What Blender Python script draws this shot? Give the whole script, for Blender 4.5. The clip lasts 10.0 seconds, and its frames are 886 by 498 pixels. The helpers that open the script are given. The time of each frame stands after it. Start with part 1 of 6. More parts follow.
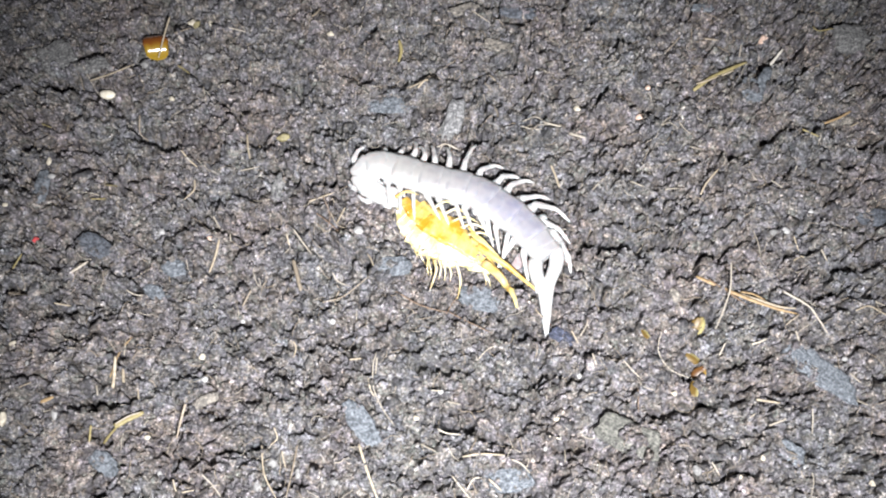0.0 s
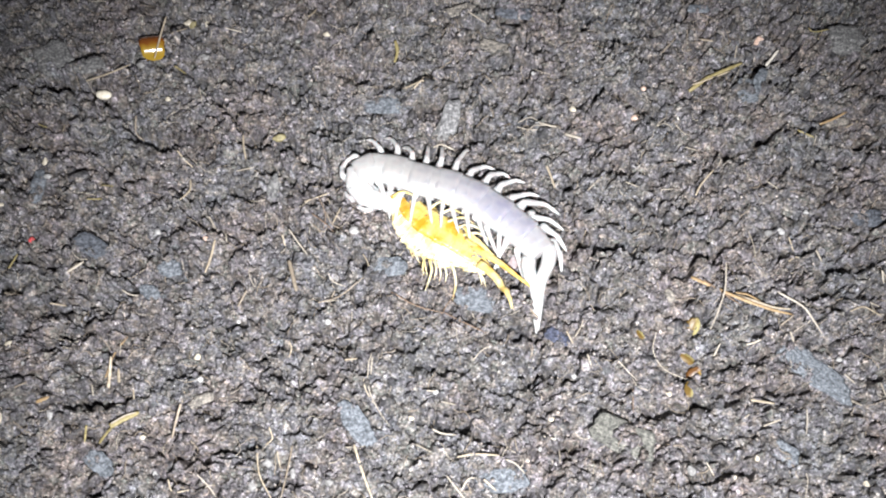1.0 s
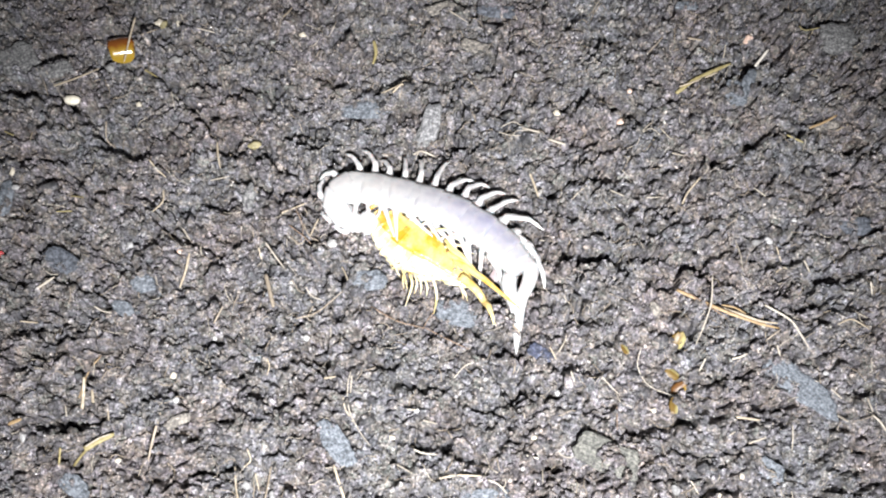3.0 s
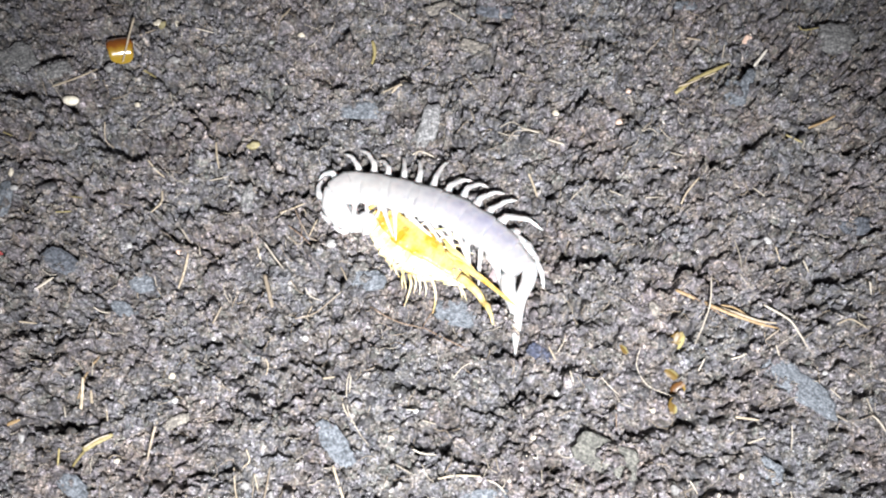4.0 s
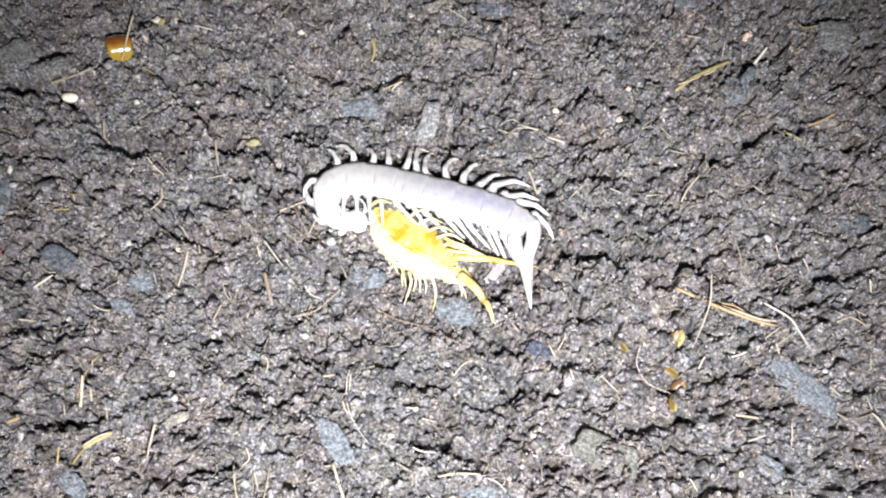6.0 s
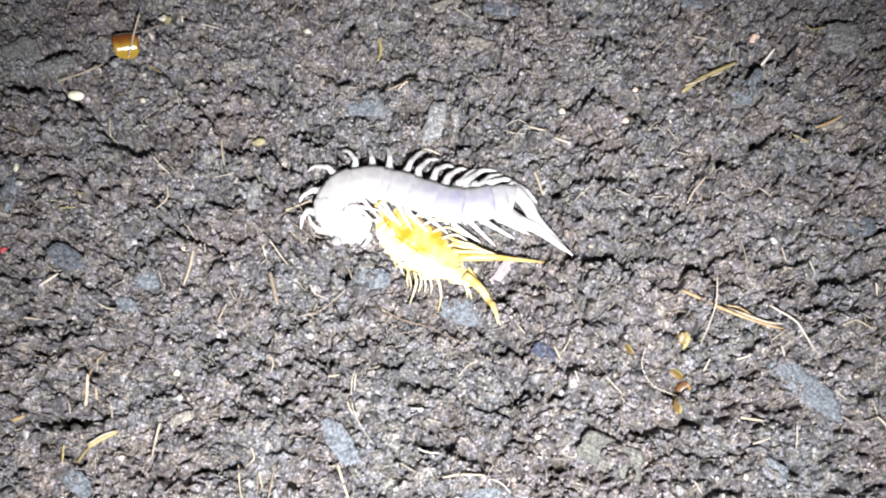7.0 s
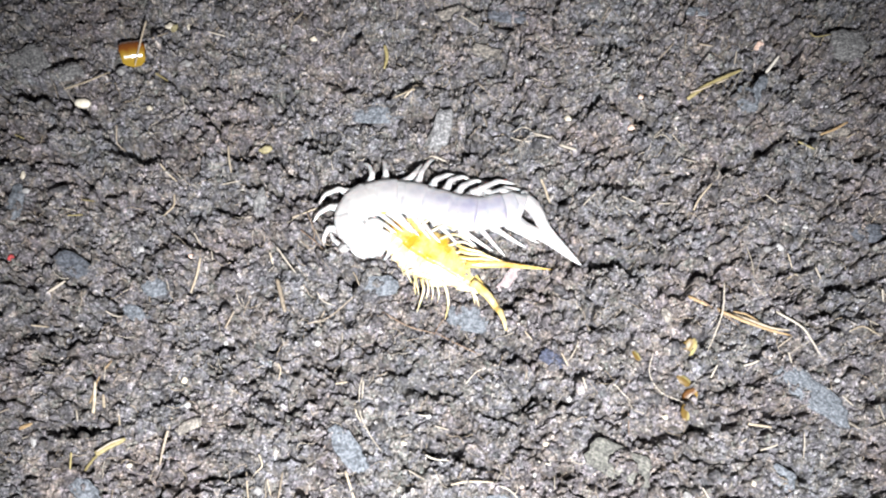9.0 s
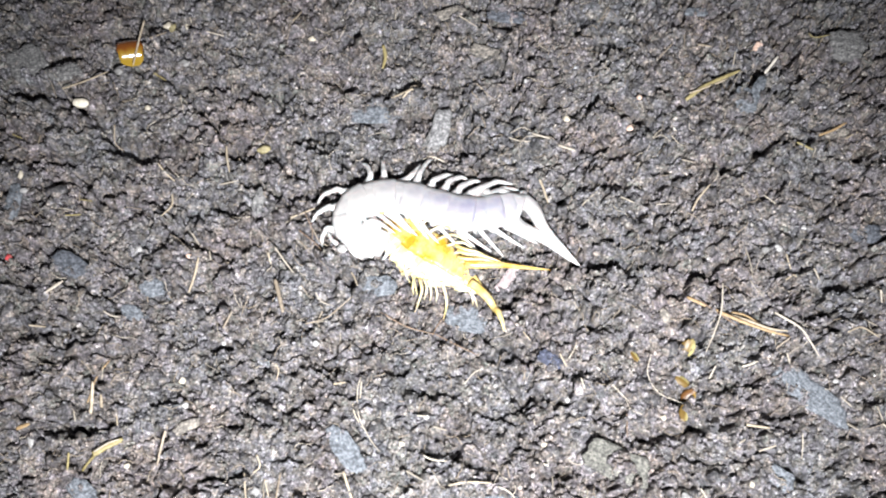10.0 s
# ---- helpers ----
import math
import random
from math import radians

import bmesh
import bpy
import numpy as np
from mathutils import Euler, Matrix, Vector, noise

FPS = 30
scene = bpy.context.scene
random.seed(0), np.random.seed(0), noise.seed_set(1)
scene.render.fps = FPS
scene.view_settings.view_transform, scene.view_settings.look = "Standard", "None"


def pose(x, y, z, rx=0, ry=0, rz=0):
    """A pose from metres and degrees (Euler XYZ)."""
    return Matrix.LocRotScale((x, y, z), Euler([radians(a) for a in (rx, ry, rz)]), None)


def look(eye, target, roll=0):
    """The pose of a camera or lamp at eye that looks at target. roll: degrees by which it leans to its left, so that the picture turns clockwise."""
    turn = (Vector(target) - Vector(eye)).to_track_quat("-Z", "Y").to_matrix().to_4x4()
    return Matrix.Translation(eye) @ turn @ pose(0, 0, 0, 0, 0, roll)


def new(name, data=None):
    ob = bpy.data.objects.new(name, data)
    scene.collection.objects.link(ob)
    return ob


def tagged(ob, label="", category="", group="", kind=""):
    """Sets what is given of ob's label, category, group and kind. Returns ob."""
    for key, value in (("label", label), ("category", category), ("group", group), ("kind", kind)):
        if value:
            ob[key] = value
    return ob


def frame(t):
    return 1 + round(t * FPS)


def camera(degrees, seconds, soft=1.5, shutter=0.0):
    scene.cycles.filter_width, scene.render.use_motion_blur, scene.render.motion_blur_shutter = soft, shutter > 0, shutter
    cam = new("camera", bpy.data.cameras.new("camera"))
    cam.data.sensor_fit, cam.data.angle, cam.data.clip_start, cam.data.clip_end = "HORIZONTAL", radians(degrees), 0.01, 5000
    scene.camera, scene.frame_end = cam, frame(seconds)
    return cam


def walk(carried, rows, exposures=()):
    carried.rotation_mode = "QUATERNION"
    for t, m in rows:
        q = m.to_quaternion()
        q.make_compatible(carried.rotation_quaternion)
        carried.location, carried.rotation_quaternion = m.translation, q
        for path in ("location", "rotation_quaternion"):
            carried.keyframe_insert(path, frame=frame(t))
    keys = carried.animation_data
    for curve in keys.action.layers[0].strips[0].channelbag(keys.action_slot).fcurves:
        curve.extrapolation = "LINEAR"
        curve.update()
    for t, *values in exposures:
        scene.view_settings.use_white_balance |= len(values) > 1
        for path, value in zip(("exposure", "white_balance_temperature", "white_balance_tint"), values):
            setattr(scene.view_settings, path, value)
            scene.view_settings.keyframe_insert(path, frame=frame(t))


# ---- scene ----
# The camera: held by hand over the ground, one quick shift after two seconds, slow drift otherwise.
cam = camera(50, 10.0, soft=2.0)
PATH = [
    (0, (0.00003, -0.13406, 0.30828), (0.00000, -0.01646, 0.03229), -0.687),
    (0.2, (0.00187, -0.13397, 0.30861), (0.00185, -0.01658, 0.03253), -0.673),
    (0.5, (0.00187, -0.13397, 0.30861), (0.00185, -0.01658, 0.03253), -0.673),
    (1, (0.00141, -0.13399, 0.30878), (0.00158, -0.01650, 0.03275), -0.545),
    (1.5, (0.00191, -0.13381, 0.30923), (0.00136, -0.01676, 0.03300), -0.931),
    (2, (0.00192, -0.13369, 0.30961), (0.00052, -0.01752, 0.03302), -1.359),
    (2.2, (0.00192, -0.13369, 0.30961), (0.00052, -0.01752, 0.03302), -1.359),
    (2.3, (0.00479, -0.11194, 0.30906), (0.00799, -0.00834, 0.02754), 0.675),
    (2.5, (0.00479, -0.11194, 0.30906), (0.00799, -0.00834, 0.02754), 0.675),
    (4, (0.00502, -0.11206, 0.30890), (0.00838, -0.00824, 0.02745), 0.708),
    (4.5, (0.00557, -0.11158, 0.30867), (0.00851, -0.00880, 0.02684), 0.464),
    (5, (0.00488, -0.11167, 0.30859), (0.00853, -0.00900, 0.02673), 0.878),
    (5.5, (0.00457, -0.11208, 0.30855), (0.00873, -0.00884, 0.02690), 1.091),
    (5.7, (0.00457, -0.11208, 0.30855), (0.00873, -0.00884, 0.02690), 1.091),
    (6.8, (0.00337, -0.11000, 0.30901), (0.00650, -0.00838, 0.02677), 0.975),
    (7, (0.00337, -0.11000, 0.30901), (0.00650, -0.00838, 0.02677), 0.975),
    (7.5, (0.00193, -0.10902, 0.30919), (0.00533, -0.00755, 0.02690), 1.161),
    (8, (0.00179, -0.10892, 0.30942), (0.00456, -0.00713, 0.02722), 0.763),
    (8.5, (0.00103, -0.10988, 0.30976), (0.00418, -0.00675, 0.02806), 0.974),
    (9, (-0.00019, -0.11003, 0.30946), (0.00401, -0.00640, 0.02796), 1.414),
    (9.5, (0.00065, -0.10958, 0.30954), (0.00413, -0.00655, 0.02781), 1.074),
    (10, (-0.00004, -0.10986, 0.30912), (0.00456, -0.00619, 0.02764), 1.688),
]
walk(cam, [(t, look(eye, target, roll)) for t, eye, target, roll in PATH], [(0, -0.17), (2.2, -0.15), (2.5, -0.05), (5.5, 0.0), (7.5, 0.02), (10, 0.02)])

# ---- light: a dark night round one hand torch ----
world = bpy.data.worlds.new("night")
world.use_nodes = True
world.node_tree.nodes["Background"].inputs[0].default_value = (0.84, 0.84, 0.97, 1)
world.node_tree.nodes["Background"].inputs[1].default_value = 0.07
scene.world = world

torch = bpy.data.lights.new("torch", "SPOT")
torch.energy, torch.color = 27.8, (0.972, 0.982, 1.01)
torch.spot_size, torch.spot_blend, torch.shadow_soft_size = radians(69), 1.0, 0.010
torch_ob = new("torch", torch)
torch_ob.matrix_world = look((0.030, -0.214, 0.327), (0.013, -0.060, 0.0))


# ---- materials ----
def material(name):
    m = bpy.data.materials.new(name)
    m.use_nodes = True
    nt = m.node_tree
    return m, nt, nt.nodes["Principled BSDF"]


def node(nt, kind, **values):
    n = nt.nodes.new(kind)
    for key, value in values.items():
        if key == "operation":
            n.operation = value
        elif key == "blend":
            n.blend_type = value
        elif key == "feature":
            n.feature = value
        else:
            n.inputs[key].default_value = value
    return n


def ramp(nt, fac, stops):
    n = nt.nodes.new("ShaderNodeValToRGB")
    while len(n.color_ramp.elements) < len(stops):
        n.color_ramp.elements.new(0.5)
    for e, (at, c) in zip(n.color_ramp.elements, stops):
        e.position, e.color = at, (*c, 1) if len(c) == 3 else c
    nt.links.new(fac, n.inputs[0])
    return n.outputs[0]


def mix(nt, fac, a, b, blend="MIX"):
    n = nt.nodes.new("ShaderNodeMix")
    n.data_type, n.blend_type = "RGBA", blend
    for sock, v in ((n.inputs[0], fac), (n.inputs[6], a), (n.inputs[7], b)):
        if isinstance(v, (int, float)):
            sock.default_value = v
        elif isinstance(v, tuple):
            sock.default_value = (*v, 1)
        else:
            nt.links.new(v, sock)
    return n.outputs[2]


def place_noise(nt, scale, detail=4.0, rough=0.6, stretch=None):
    co = nt.nodes.new("ShaderNodeTexCoord")
    src = co.outputs["Object"]
    if stretch:
        mp = nt.nodes.new("ShaderNodeMapping")
        mp.inputs["Scale"].default_value = stretch
        nt.links.new(src, mp.inputs[0])
        src = mp.outputs[0]
    n = node(nt, "ShaderNodeTexNoise", Scale=scale, Detail=detail, Roughness=rough)
    nt.links.new(src, n.inputs["Vector"])
    return n.outputs[0]


def bump(nt, bsdf, height, strength, distance):
    b = node(nt, "ShaderNodeBump", Strength=strength, Distance=distance)
    nt.links.new(height, b.inputs["Height"])
    nt.links.new(b.outputs[0], bsdf.inputs["Normal"])


def soil_material(per_piece=False):
    m, nt, b = material("damp_soil")
    grain = place_noise(nt, 900, 6, 0.7)
    patch = place_noise(nt, 55, 5, 0.6)
    base = ramp(nt, grain, [(0.33, (0.030, 0.029, 0.0288)), (0.46, (0.073, 0.0708, 0.0706)), (0.54, (0.116, 0.1122, 0.1118)), (0.61, (0.178, 0.172, 0.171)), (0.69, (0.243, 0.237, 0.235))])
    # humus brown, ashen violet and mossy grey lie side by side, crumb by crumb
    hue = ramp(nt, place_noise(nt, 230, 4, 0.65), [(0.34, (0.95, 1.01, 1.05)), (0.43, (1.03, 0.965, 1.07)), (0.5, (1.0, 1.0, 1.0)), (0.57, (1.13, 0.985, 0.88)), (0.66, (0.97, 1.02, 0.93))])
    wide = ramp(nt, place_noise(nt, 34, 3, 0.5), [(0.36, (0.95, 1.0, 1.02)), (0.5, (1.0, 1.0, 1.0)), (0.64, (1.05, 0.985, 0.97))])
    tint = mix(nt, 1.0, hue, wide, "MULTIPLY")
    tone = ramp(nt, patch, [(0.32, (0.78, 0.78, 0.78)), (0.68, (1.2, 1.2, 1.2))])
    clump = ramp(nt, place_noise(nt, 260, 3, 0.6), [(0.36, (0.56, 0.56, 0.56)), (0.5, (0.98, 0.98, 0.98)), (0.64, (1.5, 1.5, 1.5))])
    tone = mix(nt, 1.0, tone, clump, "MULTIPLY")
    speck = ramp(nt, place_noise(nt, 1250, 4, 0.75), [(0.36, (0.52, 0.52, 0.52)), (0.48, (0.92, 0.92, 0.92)), (0.58, (1.5, 1.49, 1.48)), (0.66, (2.6, 2.58, 2.55))])
    tone = mix(nt, 1.0, tone, speck, "MULTIPLY")
    col = mix(nt, 1.0, mix(nt, 1.0, base, tint, "MULTIPLY"), tone, "MULTIPLY")
    if per_piece:
        if per_piece == "object":
            chance = nt.nodes.new("ShaderNodeObjectInfo").outputs["Random"]
        else:
            chance = nt.nodes.new("ShaderNodeNewGeometry").outputs["Random Per Island"]
        own = ramp(nt, chance, [(0.0, (0.5, 0.5, 0.5)), (0.5, (0.95, 0.94, 0.94)), (0.86, (1.4, 1.37, 1.36)), (1.0, (1.75, 1.71, 1.71))])
        col = mix(nt, 1.0, col, own, "MULTIPLY")
    nt.links.new(col, b.inputs["Base Color"])
    wet = place_noise(nt, 420, 5, 0.7)
    gloss = ramp(nt, wet, [(0.42, (0.85, 0.85, 0.85)), (0.53, (0.55, 0.55, 0.55)), (0.61, (0.2, 0.2, 0.2))])
    nt.links.new(gloss, b.inputs["Roughness"])
    b.inputs["Specular IOR Level"].default_value = 0.6
    bump(nt, b, place_noise(nt, 1100, 4, 0.7), 0.8, 0.0005)
    return m


def fibre_material(name, low, high, rough=0.55):
    m, nt, b = material(name)
    g = place_noise(nt, 700, 5, 0.65)
    info = nt.nodes.new("ShaderNodeObjectInfo")
    col = ramp(nt, g, [(0.3, low), (0.65, high)])
    own = ramp(nt, info.outputs["Random"], [(0.0, (0.75, 0.73, 0.7)), (1.0, (1.1, 1.08, 1.05))])
    nt.links.new(mix(nt, 1.0, col, own, "MULTIPLY"), b.inputs["Base Color"])
    b.inputs["Roughness"].default_value = rough
    bump(nt, b, place_noise(nt, 1800, 3, 0.6), 0.5, 0.0002)
    return m


def amber_material(name, low, high, dull=0.0):
    """Shell, brown on one flank and yellow towards the other."""
    m, nt, b = material(name)
    co = nt.nodes.new("ShaderNodeTexCoord")
    xyz = nt.nodes.new("ShaderNodeSeparateXYZ")
    nt.links.new(co.outputs["Generated"], xyz.inputs[0])
    mot = node(nt, "ShaderNodeMath", operation="MULTIPLY_ADD")
    nt.links.new(place_noise(nt, 400, 3, 0.5), mot.inputs[0])
    mot.inputs[1].default_value = 0.5
    nt.links.new(xyz.outputs[1], mot.inputs[2])
    nt.links.new(ramp(nt, mot.outputs[0], [(0.50, high), (0.78, low)]), b.inputs["Base Color"])
    b.inputs["Roughness"].default_value = 0.17 + dull
    b.inputs["Transmission Weight"].default_value = 0.25
    b.inputs["Coat Weight"].default_value = 0.9 - 2.7 * dull
    b.inputs["Coat Roughness"].default_value = 0.2 + dull
    bump(nt, b, place_noise(nt, 500, 3, 0.5), 0.08, 0.0003)
    return m


def bark_material(name, low, high, along=(1, 5, 5)):
    m, nt, b = material(name)
    fib = place_noise(nt, 380, 6, 0.7, along)
    fleck = place_noise(nt, 1100, 4, 0.7)
    col = ramp(nt, fib, [(0.36, low), (0.62, high)])
    dirt = ramp(nt, fleck, [(0.36, (0.4, 0.4, 0.4)), (0.5, (1, 1, 1)), (0.64, (2.0, 1.95, 1.9))])
    nt.links.new(mix(nt, 1.0, col, dirt, "MULTIPLY"), b.inputs["Base Color"])
    nt.links.new(ramp(nt, fleck, [(0.4, (0.75, 0.75, 0.75)), (0.6, (0.3, 0.3, 0.3))]), b.inputs["Roughness"])
    bump(nt, b, mix(nt, 0.5, fib, place_noise(nt, 1700, 5, 0.75)), 1.0, 0.0008)
    return m


def mineral_material(name, low, high, rough=0.5):
    m, nt, b = material(name)
    g = place_noise(nt, 900, 4, 0.6)
    nt.links.new(ramp(nt, g, [(0.35, low), (0.65, high)]), b.inputs["Base Color"])
    b.inputs["Roughness"].default_value = rough
    bump(nt, b, place_noise(nt, 1500, 3, 0.6), 0.4, 0.0002)
    return m


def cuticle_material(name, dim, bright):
    """Soft new skin: milky white, the back greyer and darker than the flanks."""
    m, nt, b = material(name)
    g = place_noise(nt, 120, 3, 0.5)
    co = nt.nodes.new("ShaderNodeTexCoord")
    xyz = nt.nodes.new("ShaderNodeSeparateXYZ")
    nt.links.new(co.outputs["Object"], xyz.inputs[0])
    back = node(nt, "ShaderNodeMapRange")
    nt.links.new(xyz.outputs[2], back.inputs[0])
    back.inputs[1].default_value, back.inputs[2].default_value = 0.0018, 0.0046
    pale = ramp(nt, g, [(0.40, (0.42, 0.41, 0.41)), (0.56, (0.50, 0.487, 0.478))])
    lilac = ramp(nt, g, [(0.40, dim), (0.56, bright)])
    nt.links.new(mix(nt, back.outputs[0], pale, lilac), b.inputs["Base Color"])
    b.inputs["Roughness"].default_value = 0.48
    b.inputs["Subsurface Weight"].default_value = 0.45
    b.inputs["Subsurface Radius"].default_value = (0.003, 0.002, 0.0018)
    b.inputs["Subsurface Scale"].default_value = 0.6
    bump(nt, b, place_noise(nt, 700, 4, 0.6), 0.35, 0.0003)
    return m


def skin_material(name, low, high):
    """The cast skin: thin glossy amber film."""
    m, nt, b = material(name)
    g = place_noise(nt, 170, 3, 0.55)
    nt.links.new(ramp(nt, g, [(0.40, low), (0.58, high)]), b.inputs["Base Color"])
    b.inputs["Roughness"].default_value = 0.3
    b.inputs["Subsurface Weight"].default_value = 0.2
    b.inputs["Subsurface Radius"].default_value = (0.003, 0.0016, 0.0003)
    b.inputs["Coat Weight"].default_value = 0.6
    b.inputs["Coat Roughness"].default_value = 0.15
    bump(nt, b, place_noise(nt, 420, 4, 0.6), 0.3, 0.0005)
    return m


SOIL = soil_material()
CRUMB = soil_material(True)
CLOD = soil_material("object")
STRAW = fibre_material("dry_straw", (0.28, 0.225, 0.16), (0.48, 0.42, 0.33))
YELLOW = fibre_material("yellow_straw", (0.19, 0.155, 0.06), (0.35, 0.30, 0.15))
PALE = fibre_material("bleached_fibre", (0.30, 0.26, 0.21), (0.48, 0.44, 0.38))
BLEACHED = fibre_material("bare_white_fibre", (0.55, 0.52, 0.46), (0.75, 0.72, 0.66))
BROWN = fibre_material("brown_twig", (0.22, 0.14, 0.07), (0.40, 0.29, 0.16))
TAN = fibre_material("tan_stalk", (0.20, 0.16, 0.12), (0.34, 0.29, 0.23))
ROOT = fibre_material("thin_root", (0.10, 0.065, 0.045), (0.24, 0.17, 0.12))
AMBER = amber_material("amber_shell", (0.20, 0.062, 0.010), (0.36, 0.23, 0.025))
HONEY = amber_material("honey_shell", (0.14, 0.085, 0.016), (0.50, 0.44, 0.20), 0.3)
RUSSET = amber_material("russet_shell", (0.12, 0.05, 0.010), (0.30, 0.19, 0.03), 0.25)
SLATE = bark_material("weathered_bark", (0.06, 0.069, 0.082), (0.165, 0.18, 0.20))
GREYBARK = bark_material("grey_wood", (0.08, 0.08, 0.08), (0.22, 0.218, 0.215))
DARKCHIP = bark_material("dark_blue_chip", (0.018, 0.021, 0.04), (0.075, 0.085, 0.125))
DUSK = bark_material("dusky_bark", (0.036, 0.041, 0.052), (0.115, 0.125, 0.145))
ASH = bark_material("ash_grey_clod", (0.13, 0.13, 0.135), (0.27, 0.268, 0.27), (2, 2, 2))
TANCHIP = bark_material("tan_wood", (0.11, 0.10, 0.088), (0.25, 0.228, 0.20))
SPLINT = bark_material("splintered_wood", (0.050, 0.050, 0.045), (0.165, 0.162, 0.143), (0.35, 7, 7))
GLASSY = mineral_material("wet_quartz", (0.10, 0.10, 0.10), (0.24, 0.235, 0.23), 0.13)
GLASSY.node_tree.nodes["Principled BSDF"].inputs["Specular IOR Level"].default_value = 1.0
WHITE = mineral_material("white_grit", (0.26, 0.255, 0.25), (0.42, 0.41, 0.40), 0.3)
CREAM = mineral_material("cream_grit", (0.36, 0.31, 0.24), (0.58, 0.53, 0.43))
PALECRUMB = mineral_material("pale_crumb", (0.11, 0.106, 0.103), (0.28, 0.273, 0.266), 0.6)
IVORY = mineral_material("ivory_grain", (0.60, 0.54, 0.42), (0.76, 0.71, 0.60), 0.35)
DULL = mineral_material("dull_yellow_crumb", (0.14, 0.12, 0.06), (0.30, 0.26, 0.14), 0.6)
ROSE = mineral_material("rosy_grit", (0.5, 0.34, 0.26), (0.66, 0.5, 0.42))
RED = mineral_material("red_grit", (0.5, 0.05, 0.06), (0.7, 0.12, 0.12))
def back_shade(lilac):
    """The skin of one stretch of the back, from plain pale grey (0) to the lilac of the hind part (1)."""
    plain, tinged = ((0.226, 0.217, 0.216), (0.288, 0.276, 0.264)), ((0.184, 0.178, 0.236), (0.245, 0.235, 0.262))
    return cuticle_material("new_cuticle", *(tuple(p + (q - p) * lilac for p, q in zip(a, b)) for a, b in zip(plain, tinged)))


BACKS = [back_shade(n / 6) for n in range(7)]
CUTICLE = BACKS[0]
SKIN = skin_material("cast_skin", (0.45, 0.235, 0.018), (0.57, 0.43, 0.15))
SKINLIGHT = skin_material("cast_skin_light", (0.46, 0.37, 0.17), (0.58, 0.52, 0.36))
SKINGOLD = skin_material("cast_skin_gold", (0.46, 0.32, 0.08), (0.56, 0.45, 0.21))
PINK = mineral_material("pink_flake", (0.24, 0.185, 0.19), (0.36, 0.30, 0.30), 0.35)

# ---- ground: crumbly damp soil ----
STEP = 0.0004
X0, X1, Y0, Y1 = -0.205, 0.215, -0.128, 0.152
NX, NY = int(round((X1 - X0) / STEP)) + 1, int(round((Y1 - Y0) / STEP)) + 1
rng = np.random.default_rng(7)


def field(size, seed):
    """A smooth random field over the fine ground, features of about size metres, spread about one."""
    r = np.random.default_rng(seed).standard_normal((NY, NX))
    fy, fx = np.fft.fftfreq(NY, STEP)[:, None], np.fft.rfftfreq(NX, STEP)[None]
    out = np.fft.irfft2(np.fft.rfft2(r) * np.exp(-(fx**2 + fy**2) * (size * 1.6) ** 2), (NY, NX))
    return out / out.std()


def cracks(cell, width, seed):
    """Dark clefts between clods: 0 on open soil to 1 in the cleft."""
    r = np.random.default_rng(seed)
    nx, ny = int((X1 - X0) / cell) + 4, int((Y1 - Y0) / cell * 1.4) + 4
    sx, sy = r.random((ny, nx)), r.random((ny, nx))
    px = (np.arange(NX) * STEP)[None] + 0.0016 * field(0.004, seed + 1)
    py = (np.arange(NY) * STEP)[:, None] + 0.0016 * field(0.004, seed + 2)
    ix, iy = np.floor(px / cell).astype(int), np.floor(py * 1.4 / cell).astype(int)
    f1, f2 = np.full((NY, NX), 9.0), np.full((NY, NX), 9.0)
    for dy in (-1, 0, 1):
        for dx in (-1, 0, 1):
            jx, jy = (ix + dx).clip(-1, nx - 2) + 1, (iy + dy).clip(-1, ny - 2) + 1
            d = np.hypot(px / cell - (ix + dx) - sx[jy, jx], py * 1.4 / cell - (iy + dy) - sy[jy, jx])
            f2 = np.minimum(f2, np.maximum(f1, d))
            f1 = np.minimum(f1, d)
    return np.clip(1 - (f2 - f1) * cell / width, 0, 1) * np.clip(field(cell * 1.2, seed + 3) * 0.9 + 0.15, 0, 1)


CLEFTS = []


def cleft(width, depth, *points):
    """A dark gap between clods along the given places (metres), its width and depth in millimetres."""
    CLEFTS.append((points, width * 0.001, depth * 0.0016))


cleft(3.2, 6.5, (-0.1486, 0.0684), (-0.1338, 0.0672), (-0.1209, 0.0583), (-0.1120, 0.0459), (-0.0998, 0.0405))
cleft(1.8, 4.4, (-0.1427, 0.0403), (-0.1275, 0.0394))
cleft(1.8, 5.5, (-0.0489, 0.0245), (-0.0376, 0.0248))
cleft(2.1, 5.5, (0.0441, -0.0017), (0.0541, -0.0014), (0.0642, 0.0002))
cleft(1.9, 5.5, (0.0327, -0.0480), (0.0436, -0.0497))
cleft(1.9, 5.5, (-0.0761, -0.0735), (-0.0693, -0.0717), (-0.0605, -0.0715))
cleft(2.1, 5.5, (0.0907, -0.0815), (0.0999, -0.0806))
cleft(1.5, 4.4, (-0.0069, -0.0456), (0.0082, -0.0468))
cleft(1.9, 5.5, (0.0675, 0.0604), (0.0784, 0.0543), (0.0816, 0.0479))
cleft(1.6, 4.4, (0.0088, 0.0582), (-0.0045, 0.0549))
cleft(1.8, 4.4, (0.0156, 0.0510), (0.0268, 0.0494))
cleft(1.6, 4.6, (0.0921, -0.0062), (0.1001, -0.0085), (0.1081, -0.0107))
cleft(1.6, 5.0, (-0.0033, -0.0647), (0.0023, -0.0667), (0.0082, -0.0660))
cleft(1.8, 5.0, (0.0672, -0.0622), (0.0767, -0.0604), (0.0884, -0.0587))
